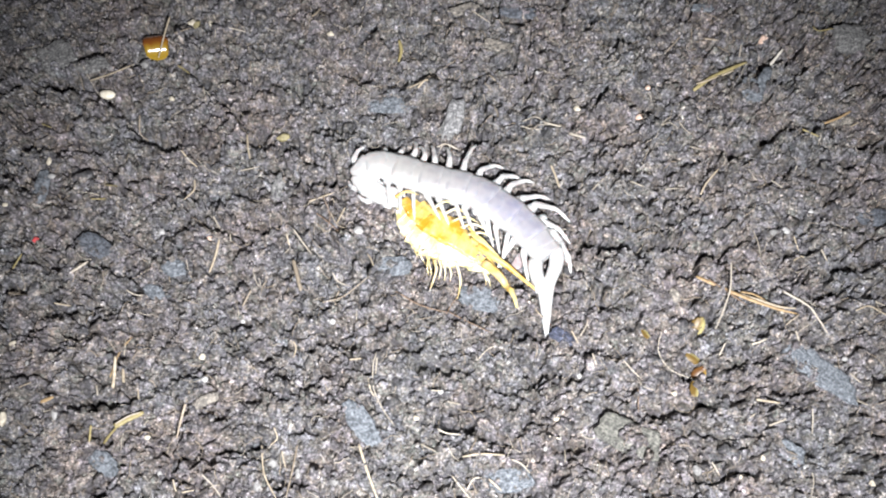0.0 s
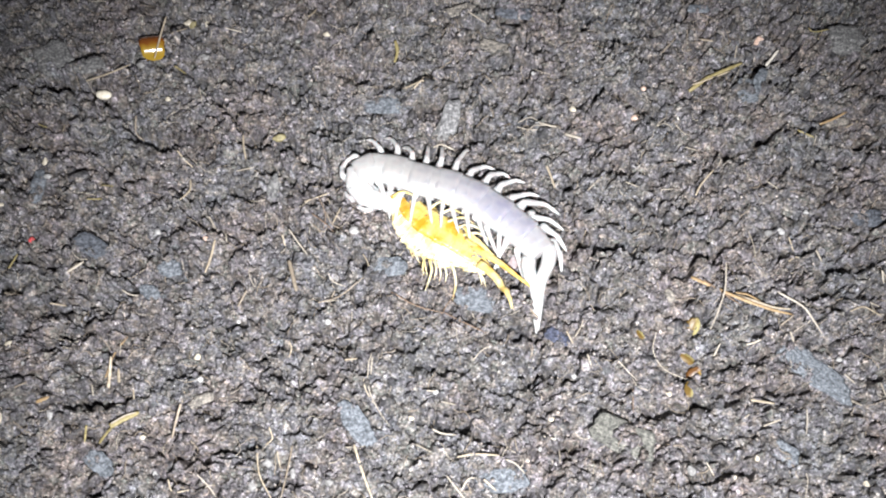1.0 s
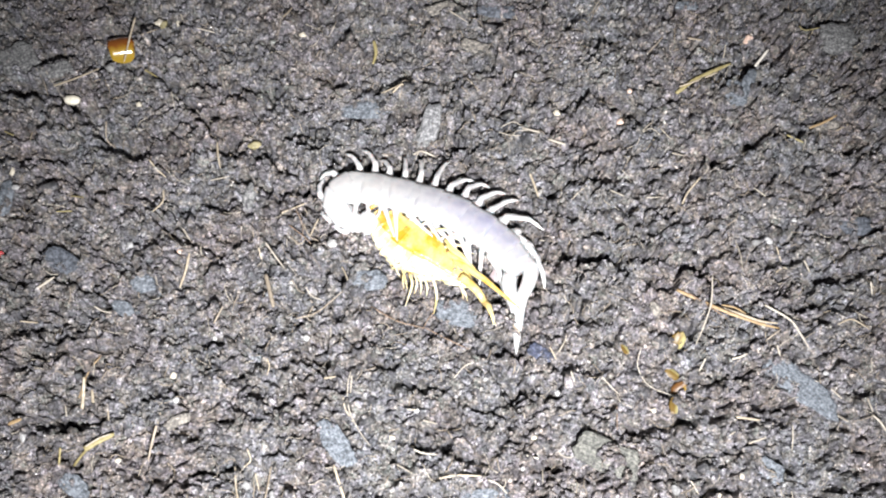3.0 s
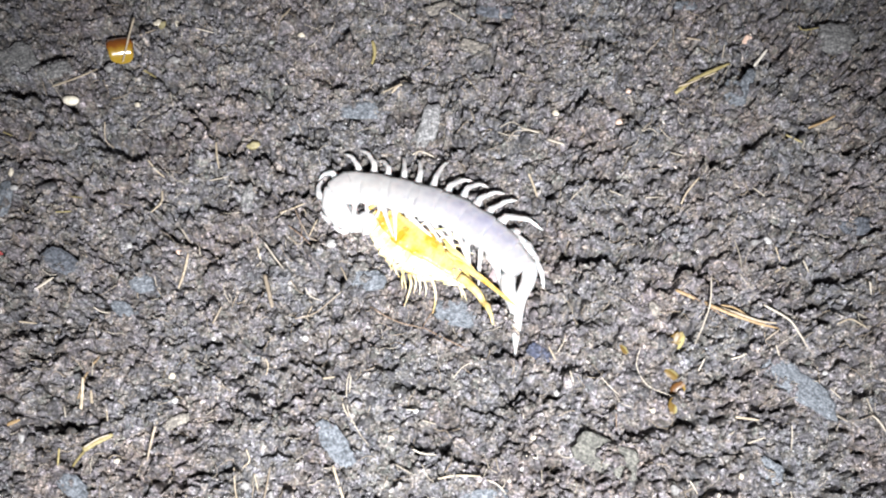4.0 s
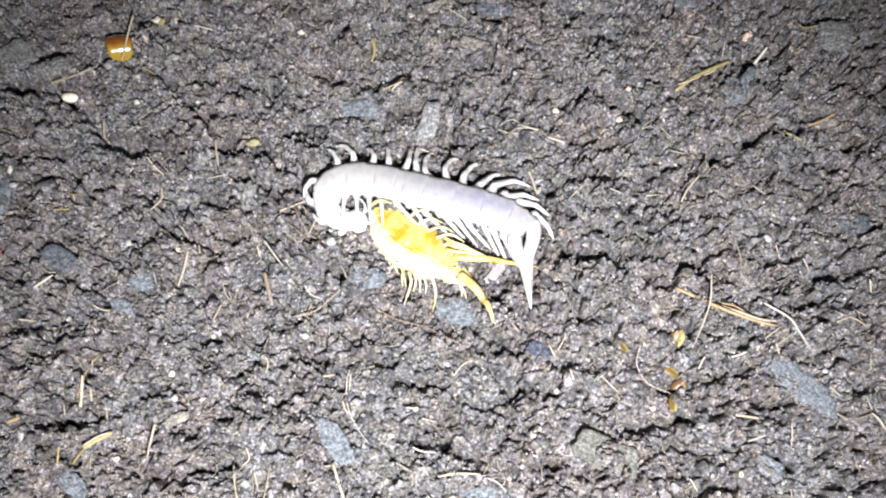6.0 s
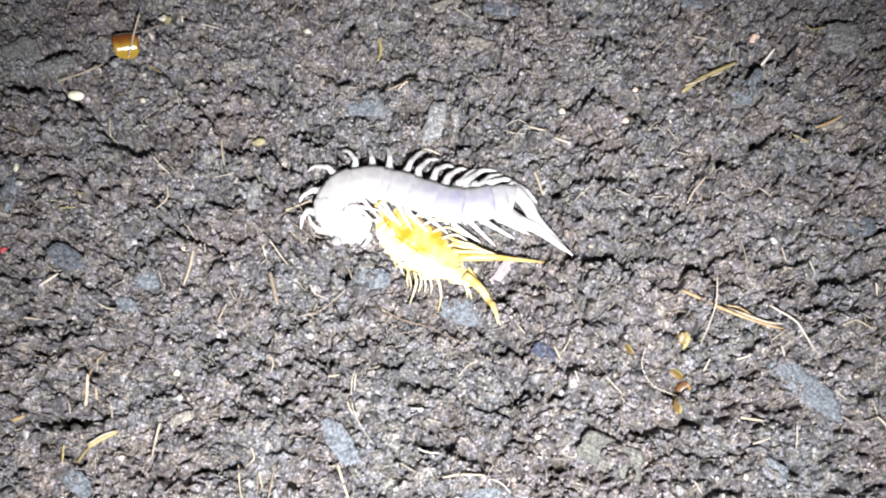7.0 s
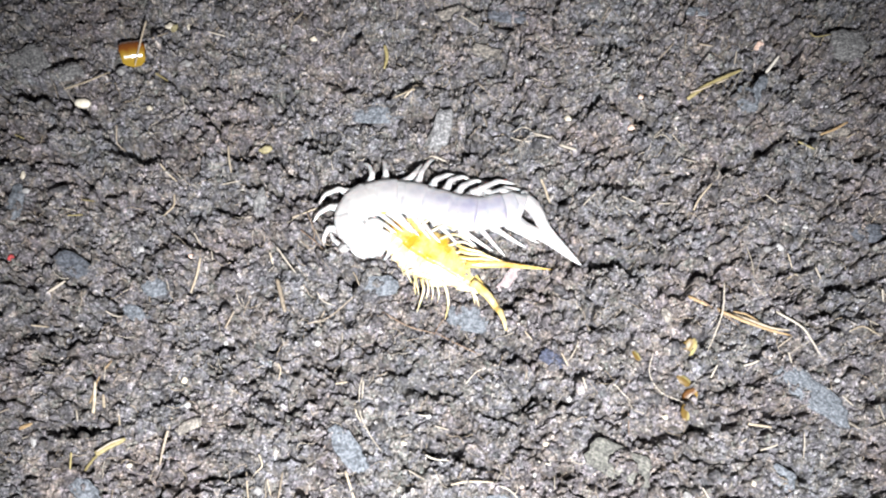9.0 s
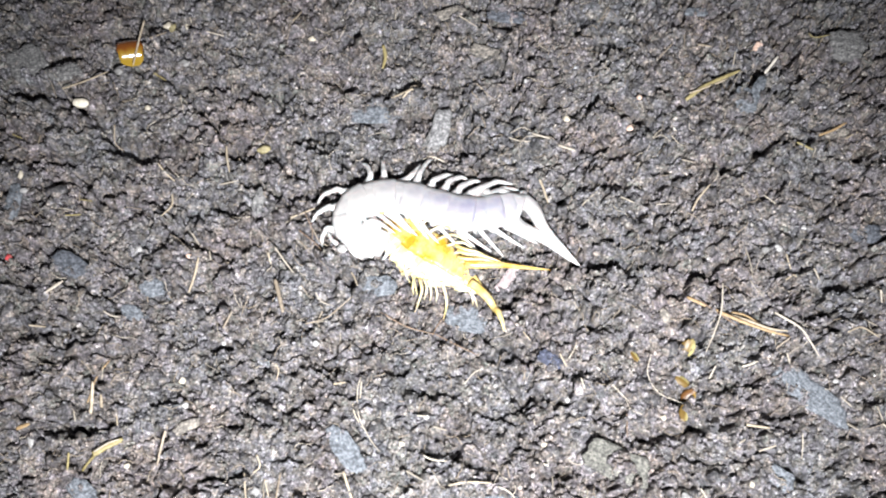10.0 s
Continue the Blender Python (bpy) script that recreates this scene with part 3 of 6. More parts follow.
POSTURES = [
    Posture(0.0, [-16.4, 15.9, 2.8, -22.1, 18.0, 2.8, -26.9, 21.4, 3.9, -28.7, 25.7, 5.6, -23.8, 28.0, 6.3, -16.7, 26.7, 6.0, -7.6, 23.4, 5.6, 2.5, 20.3, 5.6, 12.5, 16.8, 5.6, 20.3, 11.1, 5.6, 27.1, 5.3, 5.2, 31.8, -0.3, 4.9, 36.8, -7.9, 4.2],
        [-30.8, 19.0, 0.3, -34.8, 25.1, 0.3, -28.4, 34.8, 2.8, -22.9, 36.5, 0.5, -16.0, 36.4, 0.5, -11.7, 37.0, 0.5, -8.7, 37.8, 0.5, -4.1, 38.7, 0.5, 1.1, 37.6, 0.5, 13.2, 37.9, 0.5, 22.2, 28.4, 0.5, 29.2, 22.6, 0.5, 37.4, 24.1, 0.5, 42.1, 16.2, 0.5, 44.2, 7.2, 0.5, 44.6, -1.5, 0.7, 43.8, -9.7, 0.5, 44.7, -13.3, 0.5],
        [-24.9, 27.6, 1.1, -25.7, 30.7, 2.4, -20.2, 27.6, 2.1, -24.7, 21.4, 0.5, -19.1, 16.8, 5.0, -14.9, 11.2, 5.0, -9.8, 5.2, 5.0, -2.2, 9.5, 5.0, 1.3, 7.9, 5.0, 6.9, 5.0, 5.0, 10.8, 2.8, 5.0, 16.6, -1.6, 5.0, 17.3, -3.0, 5.1, 19.6, -4.4, 5.0, 20.9, -7.3, 0.5, 22.4, -5.6, 0.5, 29.7, -14.2, 0.5, 31.9, -16.9, 0.5], [34.3, -36.5, 2.0, 34.9, -35.7, 2.0]),
    Posture(1.0, [-14.8, 14.9, 2.8, -21.3, 15.9, 2.8, -26.9, 18.5, 3.5, -28.8, 24.0, 5.2, -24.3, 27.1, 6.3, -16.2, 26.2, 6.0, -7.0, 22.9, 5.6, 3.1, 20.0, 5.6, 13.0, 15.4, 5.6, 20.9, 9.3, 5.6, 26.7, 4.6, 5.2, 31.5, -0.1, 4.9, 36.1, -6.7, 4.2],
        [-29.2, 14.8, 0.3, -34.3, 20.9, 0.3, -33.3, 30.2, 1.7, -35.7, 28.9, 0.5, -26.4, 40.1, 0.5, -19.7, 41.4, 0.5, -13.0, 37.5, 0.5, -4.0, 38.4, 0.5, 0.8, 37.9, 0.5, 12.0, 37.0, 0.5, 20.9, 28.2, 0.5, 26.8, 24.4, 0.5, 37.0, 24.5, 0.5, 42.9, 18.7, 0.5, 45.4, 9.7, 0.5, 44.7, 3.7, 0.7, 43.0, -3.0, 0.5, 42.2, -10.5, 0.5],
        [-25.6, 24.4, 0.6, -25.9, 27.3, 1.6, -22.5, 28.8, 2.3, -24.5, 18.9, 0.5, -16.2, 7.9, 5.0, -17.3, 7.3, 0.5, -15.4, 6.7, 2.8, -9.8, 5.4, 5.0, -2.3, 9.7, 5.0, 1.3, 8.1, 5.0, 6.9, 5.2, 5.0, 10.8, 3.0, 5.0, 16.6, -1.4, 5.0, 19.7, -4.3, 5.0, 21.0, -7.1, 0.5, 22.4, -5.4, 0.5, 29.8, -14.0, 0.5, 32.0, -16.8, 0.5], [32.8, -35.1, 2.0, 33.4, -34.3, 2.0]),
    Posture(2.2, [-14.8, 14.9, 2.8, -21.3, 15.9, 2.8, -26.9, 18.5, 3.5, -28.8, 24.0, 5.2, -24.3, 27.1, 6.3, -16.2, 26.2, 6.0, -7.0, 22.9, 5.6, 3.1, 20.0, 5.6, 13.0, 15.4, 5.6, 20.9, 9.3, 5.6, 26.7, 4.6, 5.2, 31.5, -0.1, 4.9, 36.1, -6.7, 4.2],
        [-29.2, 14.8, 0.3, -34.3, 20.9, 0.3, -33.3, 30.2, 1.7, -35.7, 28.9, 0.5, -26.4, 40.1, 0.5, -19.7, 41.4, 0.5, -13.0, 37.5, 0.5, -4.0, 38.4, 0.5, 0.8, 37.9, 0.5, 12.0, 37.0, 0.5, 20.9, 28.2, 0.5, 26.8, 24.4, 0.5, 37.0, 24.5, 0.5, 42.9, 18.7, 0.5, 45.4, 9.7, 0.5, 44.7, 3.7, 0.7, 43.0, -3.0, 0.5, 42.2, -10.5, 0.5],
        [-25.6, 24.4, 0.6, -25.9, 27.3, 1.6, -22.5, 28.8, 2.3, -24.5, 18.9, 0.5, -16.2, 7.9, 5.0, -17.3, 7.3, 0.5, -15.4, 6.7, 2.8, -9.8, 5.4, 5.0, -2.3, 9.7, 5.0, 1.3, 8.1, 5.0, 6.9, 5.2, 5.0, 10.8, 3.0, 5.0, 16.6, -1.4, 5.0, 19.7, -4.3, 5.0, 21.0, -7.1, 0.5, 22.4, -5.4, 0.5, 29.8, -14.0, 0.5, 32.0, -16.8, 0.5], [32.8, -35.1, 2.0, 33.4, -34.3, 2.0]),
    Posture(2.7, [-15.3, 11.5, 2.8, -21.2, 11.4, 2.8, -27.0, 14.4, 3.5, -28.7, 19.7, 5.2, -23.9, 23.6, 6.3, -16.1, 22.7, 6.0, -7.3, 20.8, 5.6, 2.5, 17.6, 5.6, 12.2, 13.6, 5.6, 20.7, 8.0, 5.6, 27.0, 3.0, 5.2, 31.4, -2.1, 4.9, 35.4, -8.4, 4.2],
        [-29.7, 10.8, 0.3, -34.5, 17.1, 0.3, -32.9, 26.4, 1.9, -35.6, 28.4, 0.5, -27.3, 40.2, 0.5, -20.9, 41.0, 0.5, -13.9, 35.9, 0.5, -5.0, 38.4, 0.5, 0.2, 37.2, 0.5, 12.1, 35.8, 0.5, 21.6, 27.2, 0.5, 26.9, 25.2, 0.5, 37.5, 24.7, 0.5, 40.8, 22.1, 0.5, 46.9, 7.4, 0.5, 43.2, -5.9, 0.5, 42.9, -10.2, 0.5, 42.7, -13.6, 0.5],
        [-25.6, 20.3, 0.5, -25.8, 23.3, 1.5, -22.1, 24.2, 2.1, -18.4, 21.3, 1.4, -22.1, 10.8, 5.0, -18.4, 6.5, 5.0, -8.5, 5.5, 5.0, -7.4, 5.9, 5.0, 2.7, 7.3, 5.0, 5.8, 6.0, 5.0, 11.9, 1.8, 5.0, 14.2, -5.6, 5.0, 18.5, -9.3, 5.0, 18.2, -12.5, 5.0, 21.0, -7.1, 0.5, 29.7, -11.3, 0.5, 29.4, -14.7, 0.5, 31.6, -16.8, 0.5], [31.8, -34.7, 2.0, 32.4, -33.9, 2.0]),
    Posture(4.6, [-15.3, 11.5, 2.8, -21.2, 11.4, 2.8, -27.0, 14.4, 3.5, -28.7, 19.7, 5.2, -23.9, 23.6, 6.3, -16.1, 22.7, 6.0, -7.3, 20.8, 5.6, 2.5, 17.6, 5.6, 12.2, 13.6, 5.6, 20.7, 8.0, 5.6, 27.0, 3.0, 5.2, 31.4, -2.1, 4.9, 35.4, -8.4, 4.2],
        [-29.7, 10.8, 0.3, -34.5, 17.1, 0.3, -32.9, 26.4, 1.9, -35.6, 28.4, 0.5, -27.3, 40.2, 0.5, -20.9, 41.0, 0.5, -13.9, 35.9, 0.5, -5.0, 38.4, 0.5, 0.2, 37.2, 0.5, 12.1, 35.8, 0.5, 21.6, 27.2, 0.5, 26.9, 25.2, 0.5, 37.5, 24.7, 0.5, 40.8, 22.1, 0.5, 46.9, 7.4, 0.5, 43.2, -5.9, 0.5, 42.9, -10.2, 0.5, 42.7, -13.6, 0.5],
        [-25.6, 20.3, 0.5, -25.8, 23.3, 1.5, -22.1, 24.2, 2.1, -18.4, 21.3, 1.4, -22.1, 10.8, 5.0, -18.4, 6.5, 5.0, -8.5, 5.5, 5.0, -7.4, 5.9, 5.0, 2.7, 7.3, 5.0, 5.8, 6.0, 5.0, 11.9, 1.8, 5.0, 14.2, -5.6, 5.0, 18.5, -9.3, 5.0, 18.2, -12.5, 5.0, 21.0, -7.1, 0.5, 29.7, -11.3, 0.5, 29.4, -14.7, 0.5, 31.6, -16.8, 0.5], [31.8, -34.7, 2.0, 32.4, -33.9, 2.0]),
    Posture(5.0, [-16.8, 11.3, 2.8, -23.4, 11.0, 2.8, -29.6, 14.4, 3.5, -31.3, 20.3, 5.2, -26.2, 24.0, 6.3, -18.0, 24.4, 6.0, -9.2, 22.9, 5.6, 1.6, 19.9, 5.6, 12.3, 16.7, 5.6, 21.9, 11.5, 5.6, 28.4, 6.5, 5.2, 32.8, 1.6, 4.9, 37.0, -3.8, 4.2],
        [-31.5, 9.8, 0.3, -36.6, 15.8, 0.3, -36.8, 24.9, 1.3, -33.9, 31.6, 0.5, -27.6, 40.1, 0.5, -20.3, 40.7, 0.5, -13.8, 36.3, 0.5, -4.9, 38.6, 0.5, 0.9, 37.6, 0.5, 6.5, 36.3, 0.5, 11.8, 35.1, 0.5, 13.2, 34.2, 0.5, 23.7, 27.8, 0.5, 33.6, 25.5, 0.5, 41.6, 23.6, 0.5, 44.5, 15.9, 0.5, 44.2, 0.1, 0.5, 43.3, -5.1, 0.5],
        [-27.6, 19.6, 0.3, -28.5, 22.7, 1.1, -25.8, 24.9, 2.0, -21.5, 21.7, 1.4, -22.4, 12.2, 5.0, -22.4, 11.1, 5.0, -16.0, 9.4, 4.9, -8.8, 6.7, 5.0, -6.9, 6.6, 5.0, 1.4, 8.6, 5.0, 7.3, 9.2, 0.5, 11.4, 2.2, 5.0, 14.3, -3.0, 5.0, 18.3, -4.1, 5.0, 20.5, -7.2, 5.0, 25.9, -3.7, 0.5, 30.6, -7.9, 0.5, 32.9, -12.0, 0.5], [32.7, -28.7, 2.0, 33.3, -28.0, 2.0]),
    Posture(5.3, [-16.6, 11.4, 2.8, -23.7, 11.2, 2.8, -29.7, 14.6, 3.5, -31.2, 20.5, 5.2, -26.1, 24.6, 6.3, -17.8, 25.0, 6.0, -9.0, 23.7, 5.6, 1.8, 21.0, 5.6, 12.5, 17.8, 5.6, 22.1, 12.7, 5.6, 28.9, 7.9, 5.2, 33.8, 3.4, 4.9, 38.1, -1.4, 4.2],
        [-31.3, 9.7, 0.3, -36.6, 15.8, 0.3, -36.8, 24.9, 1.3, -32.4, 32.2, 0.5, -27.1, 40.1, 0.5, -19.8, 41.1, 0.5, -13.7, 36.9, 0.5, -8.8, 39.8, 0.5, -0.1, 37.4, 0.5, 3.9, 36.6, 0.5, 16.0, 33.0, 0.5, 20.0, 30.8, 0.5, 23.9, 28.0, 0.5, 31.8, 26.1, 0.5, 41.8, 24.2, 0.5, 44.6, 14.6, 0.5, 44.4, 0.2, 0.5, 43.5, -4.9, 0.5],
        [-27.7, 19.5, 0.3, -28.4, 22.7, 1.0, -25.8, 25.0, 1.9, -21.5, 22.7, 1.3, -22.3, 11.3, 5.0, -16.5, 15.4, 5.0, -12.4, 12.4, 4.9, -8.1, 8.9, 5.0, -4.8, 9.9, 5.0, 2.2, 8.7, 5.0, 7.4, 9.4, 0.5, 11.6, 3.3, 5.0, 15.5, -0.8, 5.0, 19.3, -3.0, 5.0, 21.7, -5.5, 0.5, 26.6, -3.6, 0.5, 30.7, -7.7, 0.5, 33.0, -11.9, 0.5], [33.0, -26.6, 2.0, 33.6, -25.9, 2.0]),
    Posture(5.7, [-16.9, 10.7, 2.8, -23.9, 11.3, 2.8, -30.0, 14.9, 3.5, -31.5, 20.8, 5.2, -26.2, 25.2, 6.3, -17.8, 25.8, 6.0, -8.9, 24.3, 5.6, 1.9, 21.1, 5.6, 12.6, 18.3, 5.6, 22.3, 14.3, 5.6, 29.9, 10.3, 5.2, 35.2, 6.1, 4.9, 39.1, 1.1, 4.2],
        [-31.7, 10.1, 0.3, -36.9, 16.1, 0.3, -37.1, 25.2, 1.4, -40.4, 22.2, 0.5, -26.1, 40.2, 0.5, -22.5, 40.2, 0.5, -14.8, 37.1, 0.5, -8.7, 40.4, 0.5, 0.0, 36.8, 0.5, 1.4, 36.1, 0.5, 6.7, 36.9, 0.5, 15.5, 32.7, 0.5, 23.1, 30.4, 0.5, 31.0, 26.2, 0.5, 42.6, 19.5, 0.5, 45.4, 13.0, 0.5, 45.6, 7.4, 0.6, 44.6, 2.4, 0.5],
        [-27.6, 19.8, 0.3, -24.6, 13.3, 0.5, -27.5, 16.2, 1.9, -27.7, 17.8, 3.5, -24.6, 18.3, 4.6, -19.9, 17.0, 4.8, -15.2, 14.9, 5.0, -10.9, 13.3, 5.0, -0.2, 11.0, 5.0, 4.2, 8.8, 5.0, 10.4, 7.3, 0.5, 16.6, 3.0, 0.5, 19.7, 0.8, 0.5, 23.9, -0.3, 0.5, 26.2, -1.4, 0.5, 28.7, -2.5, 0.5, 32.4, -6.7, 0.5, 36.1, -10.8, 0.5], [33.2, -24.6, 2.0, 33.8, -23.8, 2.0]),
    Posture(6.8, [-26.9, 13.8, 6.0, -22.7, 11.5, 4.2, -24.7, 7.9, 2.8, -30.5, 10.1, 3.9, -33.2, 16.6, 5.6, -28.4, 23.0, 6.3, -19.2, 24.6, 6.3, -9.4, 22.7, 6.0, 0.4, 19.1, 5.6, 10.1, 16.0, 5.6, 17.5, 15.8, 5.6, 23.9, 16.9, 5.2, 27.9, 17.9, 4.9, 31.6, 16.9, 4.2],
        [-23.0, 3.4, 0.3, -35.5, 6.9, 0.3, -39.5, 14.4, 0.7, -39.9, 10.2, 0.5, -41.8, 20.5, 0.5, -41.4, 32.5, 0.5, -29.5, 38.3, 0.5, -20.2, 40.0, 0.5, -16.1, 39.3, 0.5, 0.5, 38.0, 0.5, 3.9, 36.8, 0.5, 10.9, 31.6, 0.5, 16.1, 30.7, 0.5, 20.1, 30.6, 0.5, 24.1, 28.4, 0.5, 27.2, 28.0, 0.5, 32.4, 27.0, 0.5, 43.6, 17.3, 0.5],
        [-31.0, 10.5, 0.3, -21.4, 10.0, 0.5, -25.6, 11.3, 1.9, -27.4, 13.6, 3.5, -25.6, 15.6, 4.4, -22.7, 15.7, 4.8, -18.2, 14.5, 5.0, -12.3, 12.7, 5.0, -9.0, 11.2, 5.0, -5.1, 9.7, 5.0, 0.3, 7.6, 5.0, 9.9, 3.7, 5.0, 18.8, 3.2, 0.5, 23.9, -1.0, 0.5, 26.7, -0.0, 0.5, 35.3, 0.9, 0.5, 38.4, 5.1, 0.5, 42.9, 5.0, 0.5], [50.5, -3.5, 2.0, 50.9, -2.7, 2.0]),
    Posture(7.5, [-22.7, 11.2, 6.0, -18.6, 9.0, 4.2, -20.6, 5.3, 2.8, -26.5, 7.9, 3.9, -28.8, 14.4, 5.6, -24.6, 20.1, 6.3, -15.5, 22.4, 6.3, -6.3, 20.5, 6.0, 3.1, 17.6, 5.6, 13.2, 15.1, 5.6, 20.2, 15.5, 5.6, 25.2, 16.9, 5.2, 28.2, 17.6, 4.9, 32.0, 16.5, 4.2],
        [-17.6, 1.3, 0.3, -30.6, 4.1, 0.3, -35.0, 10.9, 0.3, -41.4, 17.0, 0.5, -43.0, 21.3, 0.5, -39.8, 27.8, 0.5, -23.0, 37.9, 0.5, -16.5, 39.0, 0.5, -1.7, 37.0, 0.5, 0.9, 37.2, 0.5, 10.3, 31.4, 0.5, 12.9, 30.8, 0.5, 15.3, 30.2, 0.5, 19.7, 30.8, 0.5, 25.2, 27.0, 0.5, 33.2, 25.2, 0.5, 43.1, 16.0, 0.5, 43.5, 12.2, 0.5],
        [-26.5, 7.3, 0.3, -26.3, 13.9, 0.3, -25.9, 17.0, 1.1, -23.9, 19.5, 1.5, -20.2, 19.2, 1.0, -16.8, 10.1, 5.0, -14.9, 10.8, 5.0, -12.5, 11.1, 5.0, -9.0, 11.0, 5.0, -5.9, 9.5, 5.0, 1.0, 7.8, 5.0, 8.7, 4.6, 5.0, 16.6, 3.1, 0.5, 21.7, 3.0, 0.5, 25.1, 0.9, 0.5, 35.2, 2.8, 0.5, 38.2, 4.9, 0.5, 44.0, 3.8, 0.5], [50.1, -3.4, 2.0, 50.5, -2.6, 2.0]),
    Posture(8.4, [-21.7, 10.6, 6.0, -17.5, 8.3, 4.2, -19.5, 4.5, 2.8, -25.5, 7.3, 3.9, -27.8, 13.7, 5.6, -23.5, 19.7, 6.3, -14.1, 21.9, 6.3, -4.9, 20.3, 6.0, 4.3, 17.5, 5.6, 14.0, 15.1, 5.6, 20.6, 15.5, 5.6, 25.7, 16.9, 5.2, 28.8, 17.6, 4.9, 32.4, 16.2, 4.2],
        [-15.9, 0.6, 0.3, -29.3, 3.2, 0.3, -33.7, 9.8, 0.3, -36.1, 5.7, 0.5, -40.2, 13.4, 0.5, -43.2, 19.6, 0.5, -24.2, 39.8, 0.5, -16.9, 38.9, 0.5, -1.9, 37.1, 0.5, 1.7, 37.7, 0.5, 11.1, 31.0, 0.5, 15.7, 29.8, 0.5, 19.7, 28.6, 0.5, 23.1, 27.9, 0.5, 27.8, 26.4, 0.8, 33.1, 25.2, 0.5, 43.6, 15.8, 0.5, 44.4, 11.5, 0.5],
        [-25.3, 6.0, 0.3, -24.9, 13.0, 0.3, -24.9, 16.2, 1.0, -23.1, 18.8, 1.5, -19.4, 18.8, 1.0, -15.3, 10.9, 5.0, -12.8, 11.5, 5.0, -8.7, 10.8, 5.0, -6.0, 9.9, 5.0, -2.2, 8.9, 5.0, 1.4, 7.7, 5.0, 9.1, 4.3, 5.0, 17.0, 3.4, 0.5, 21.0, 3.3, 0.5, 25.2, 1.2, 0.5, 35.4, 2.1, 0.5, 38.1, 5.2, 0.5, 44.0, 4.1, 0.5], [49.9, -3.8, 2.0, 50.4, -2.9, 2.0]),
    Posture(10.0, [-21.7, 10.6, 6.0, -17.5, 8.3, 4.2, -19.5, 4.5, 2.8, -25.5, 7.3, 3.9, -27.8, 13.7, 5.6, -23.5, 19.7, 6.3, -14.1, 21.9, 6.3, -4.9, 20.3, 6.0, 4.3, 17.5, 5.6, 14.0, 15.1, 5.6, 20.6, 15.5, 5.6, 25.7, 16.9, 5.2, 28.8, 17.6, 4.9, 32.4, 16.2, 4.2],
        [-15.9, 0.6, 0.3, -29.3, 3.2, 0.3, -33.7, 9.8, 0.3, -36.1, 5.7, 0.5, -40.2, 13.4, 0.5, -43.2, 19.6, 0.5, -24.2, 39.8, 0.5, -16.9, 38.9, 0.5, -1.9, 37.1, 0.5, 1.7, 37.7, 0.5, 11.1, 31.0, 0.5, 15.7, 29.8, 0.5, 19.7, 28.6, 0.5, 23.1, 27.9, 0.5, 27.8, 26.4, 0.8, 33.1, 25.2, 0.5, 43.6, 15.8, 0.5, 44.4, 11.5, 0.5],
        [-25.3, 6.0, 0.3, -24.9, 13.0, 0.3, -24.9, 16.2, 1.0, -23.1, 18.8, 1.5, -19.4, 18.8, 1.0, -15.3, 10.9, 5.0, -12.8, 11.5, 5.0, -8.7, 10.8, 5.0, -6.0, 9.9, 5.0, -2.2, 8.9, 5.0, 1.4, 7.7, 5.0, 9.1, 4.3, 5.0, 17.0, 3.4, 0.5, 21.0, 3.3, 0.5, 25.2, 1.2, 0.5, 35.4, 2.1, 0.5, 38.1, 5.2, 0.5, 44.0, 4.1, 0.5], [49.9, -3.8, 2.0, 50.4, -2.9, 2.0]),
]


def segment_mesh(k, length):
    """One ring of the trunk: rounded plate on the back, softer below, its hind rim a little proud."""
    taper = np.interp(k, (0, 1, 2, 3, 4, 6, 12, 15, 17), (0.62, 0.68, 0.76, 0.86, 0.94, 1.0, 1.04, 1.0, 0.90))
    verts, faces, sides = [], [], 20
    taper *= 1.03 if k % 2 else 0.985
    prof = ((-1.0, 0.5), (-0.95, 0.82), (-0.84, 0.98), (-0.66, 1.015), (-0.35, 1.01), (0.05, 0.995), (0.4, 0.98), (0.7, 0.95), (0.9, 0.80), (0.98, 0.5))
    for f, g in prof:
        for a in range(sides):
            w = 2 * math.pi * a / sides
            c, s = math.cos(w), math.sin(w)
            swell = 1 + 0.05 * noise.noise(Vector((c * 1.7, s * 1.7 + f, k * 1.9)))
            y = math.copysign(abs(c) ** 0.8, c) * HALF_W * taper * g * swell
            z = math.copysign(abs(s) ** 0.85, s) * HALF_H * taper * g * swell * (1.0 if s > 0 else 0.85)
            if s > 0.2:
                z -= 0.00032 * (1 - min(abs(abs(c) - 0.35) * 6, 1))
            if abs(s) < 0.45 and abs(f) < 0.5:
                y *= 1 + 0.10 * (1 - abs(f) * 2) * (1 - abs(s) / 0.45)
            verts.append((f * length * (0.45 if k == COUNT - 1 and f < 0 else 1), y, z))
    n = len(prof)
    for r in range(n - 1):
        for a in range(sides):
            b = (a + 1) % sides
            faces.append((r * sides + a, (r + 1) * sides + a, (r + 1) * sides + b, r * sides + b))
    faces.append(tuple(range(sides)))
    faces.append(tuple((n - 1) * sides + a for a in range(sides))[::-1])
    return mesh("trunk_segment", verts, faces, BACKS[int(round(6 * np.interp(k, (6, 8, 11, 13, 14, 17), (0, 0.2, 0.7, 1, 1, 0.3))))])


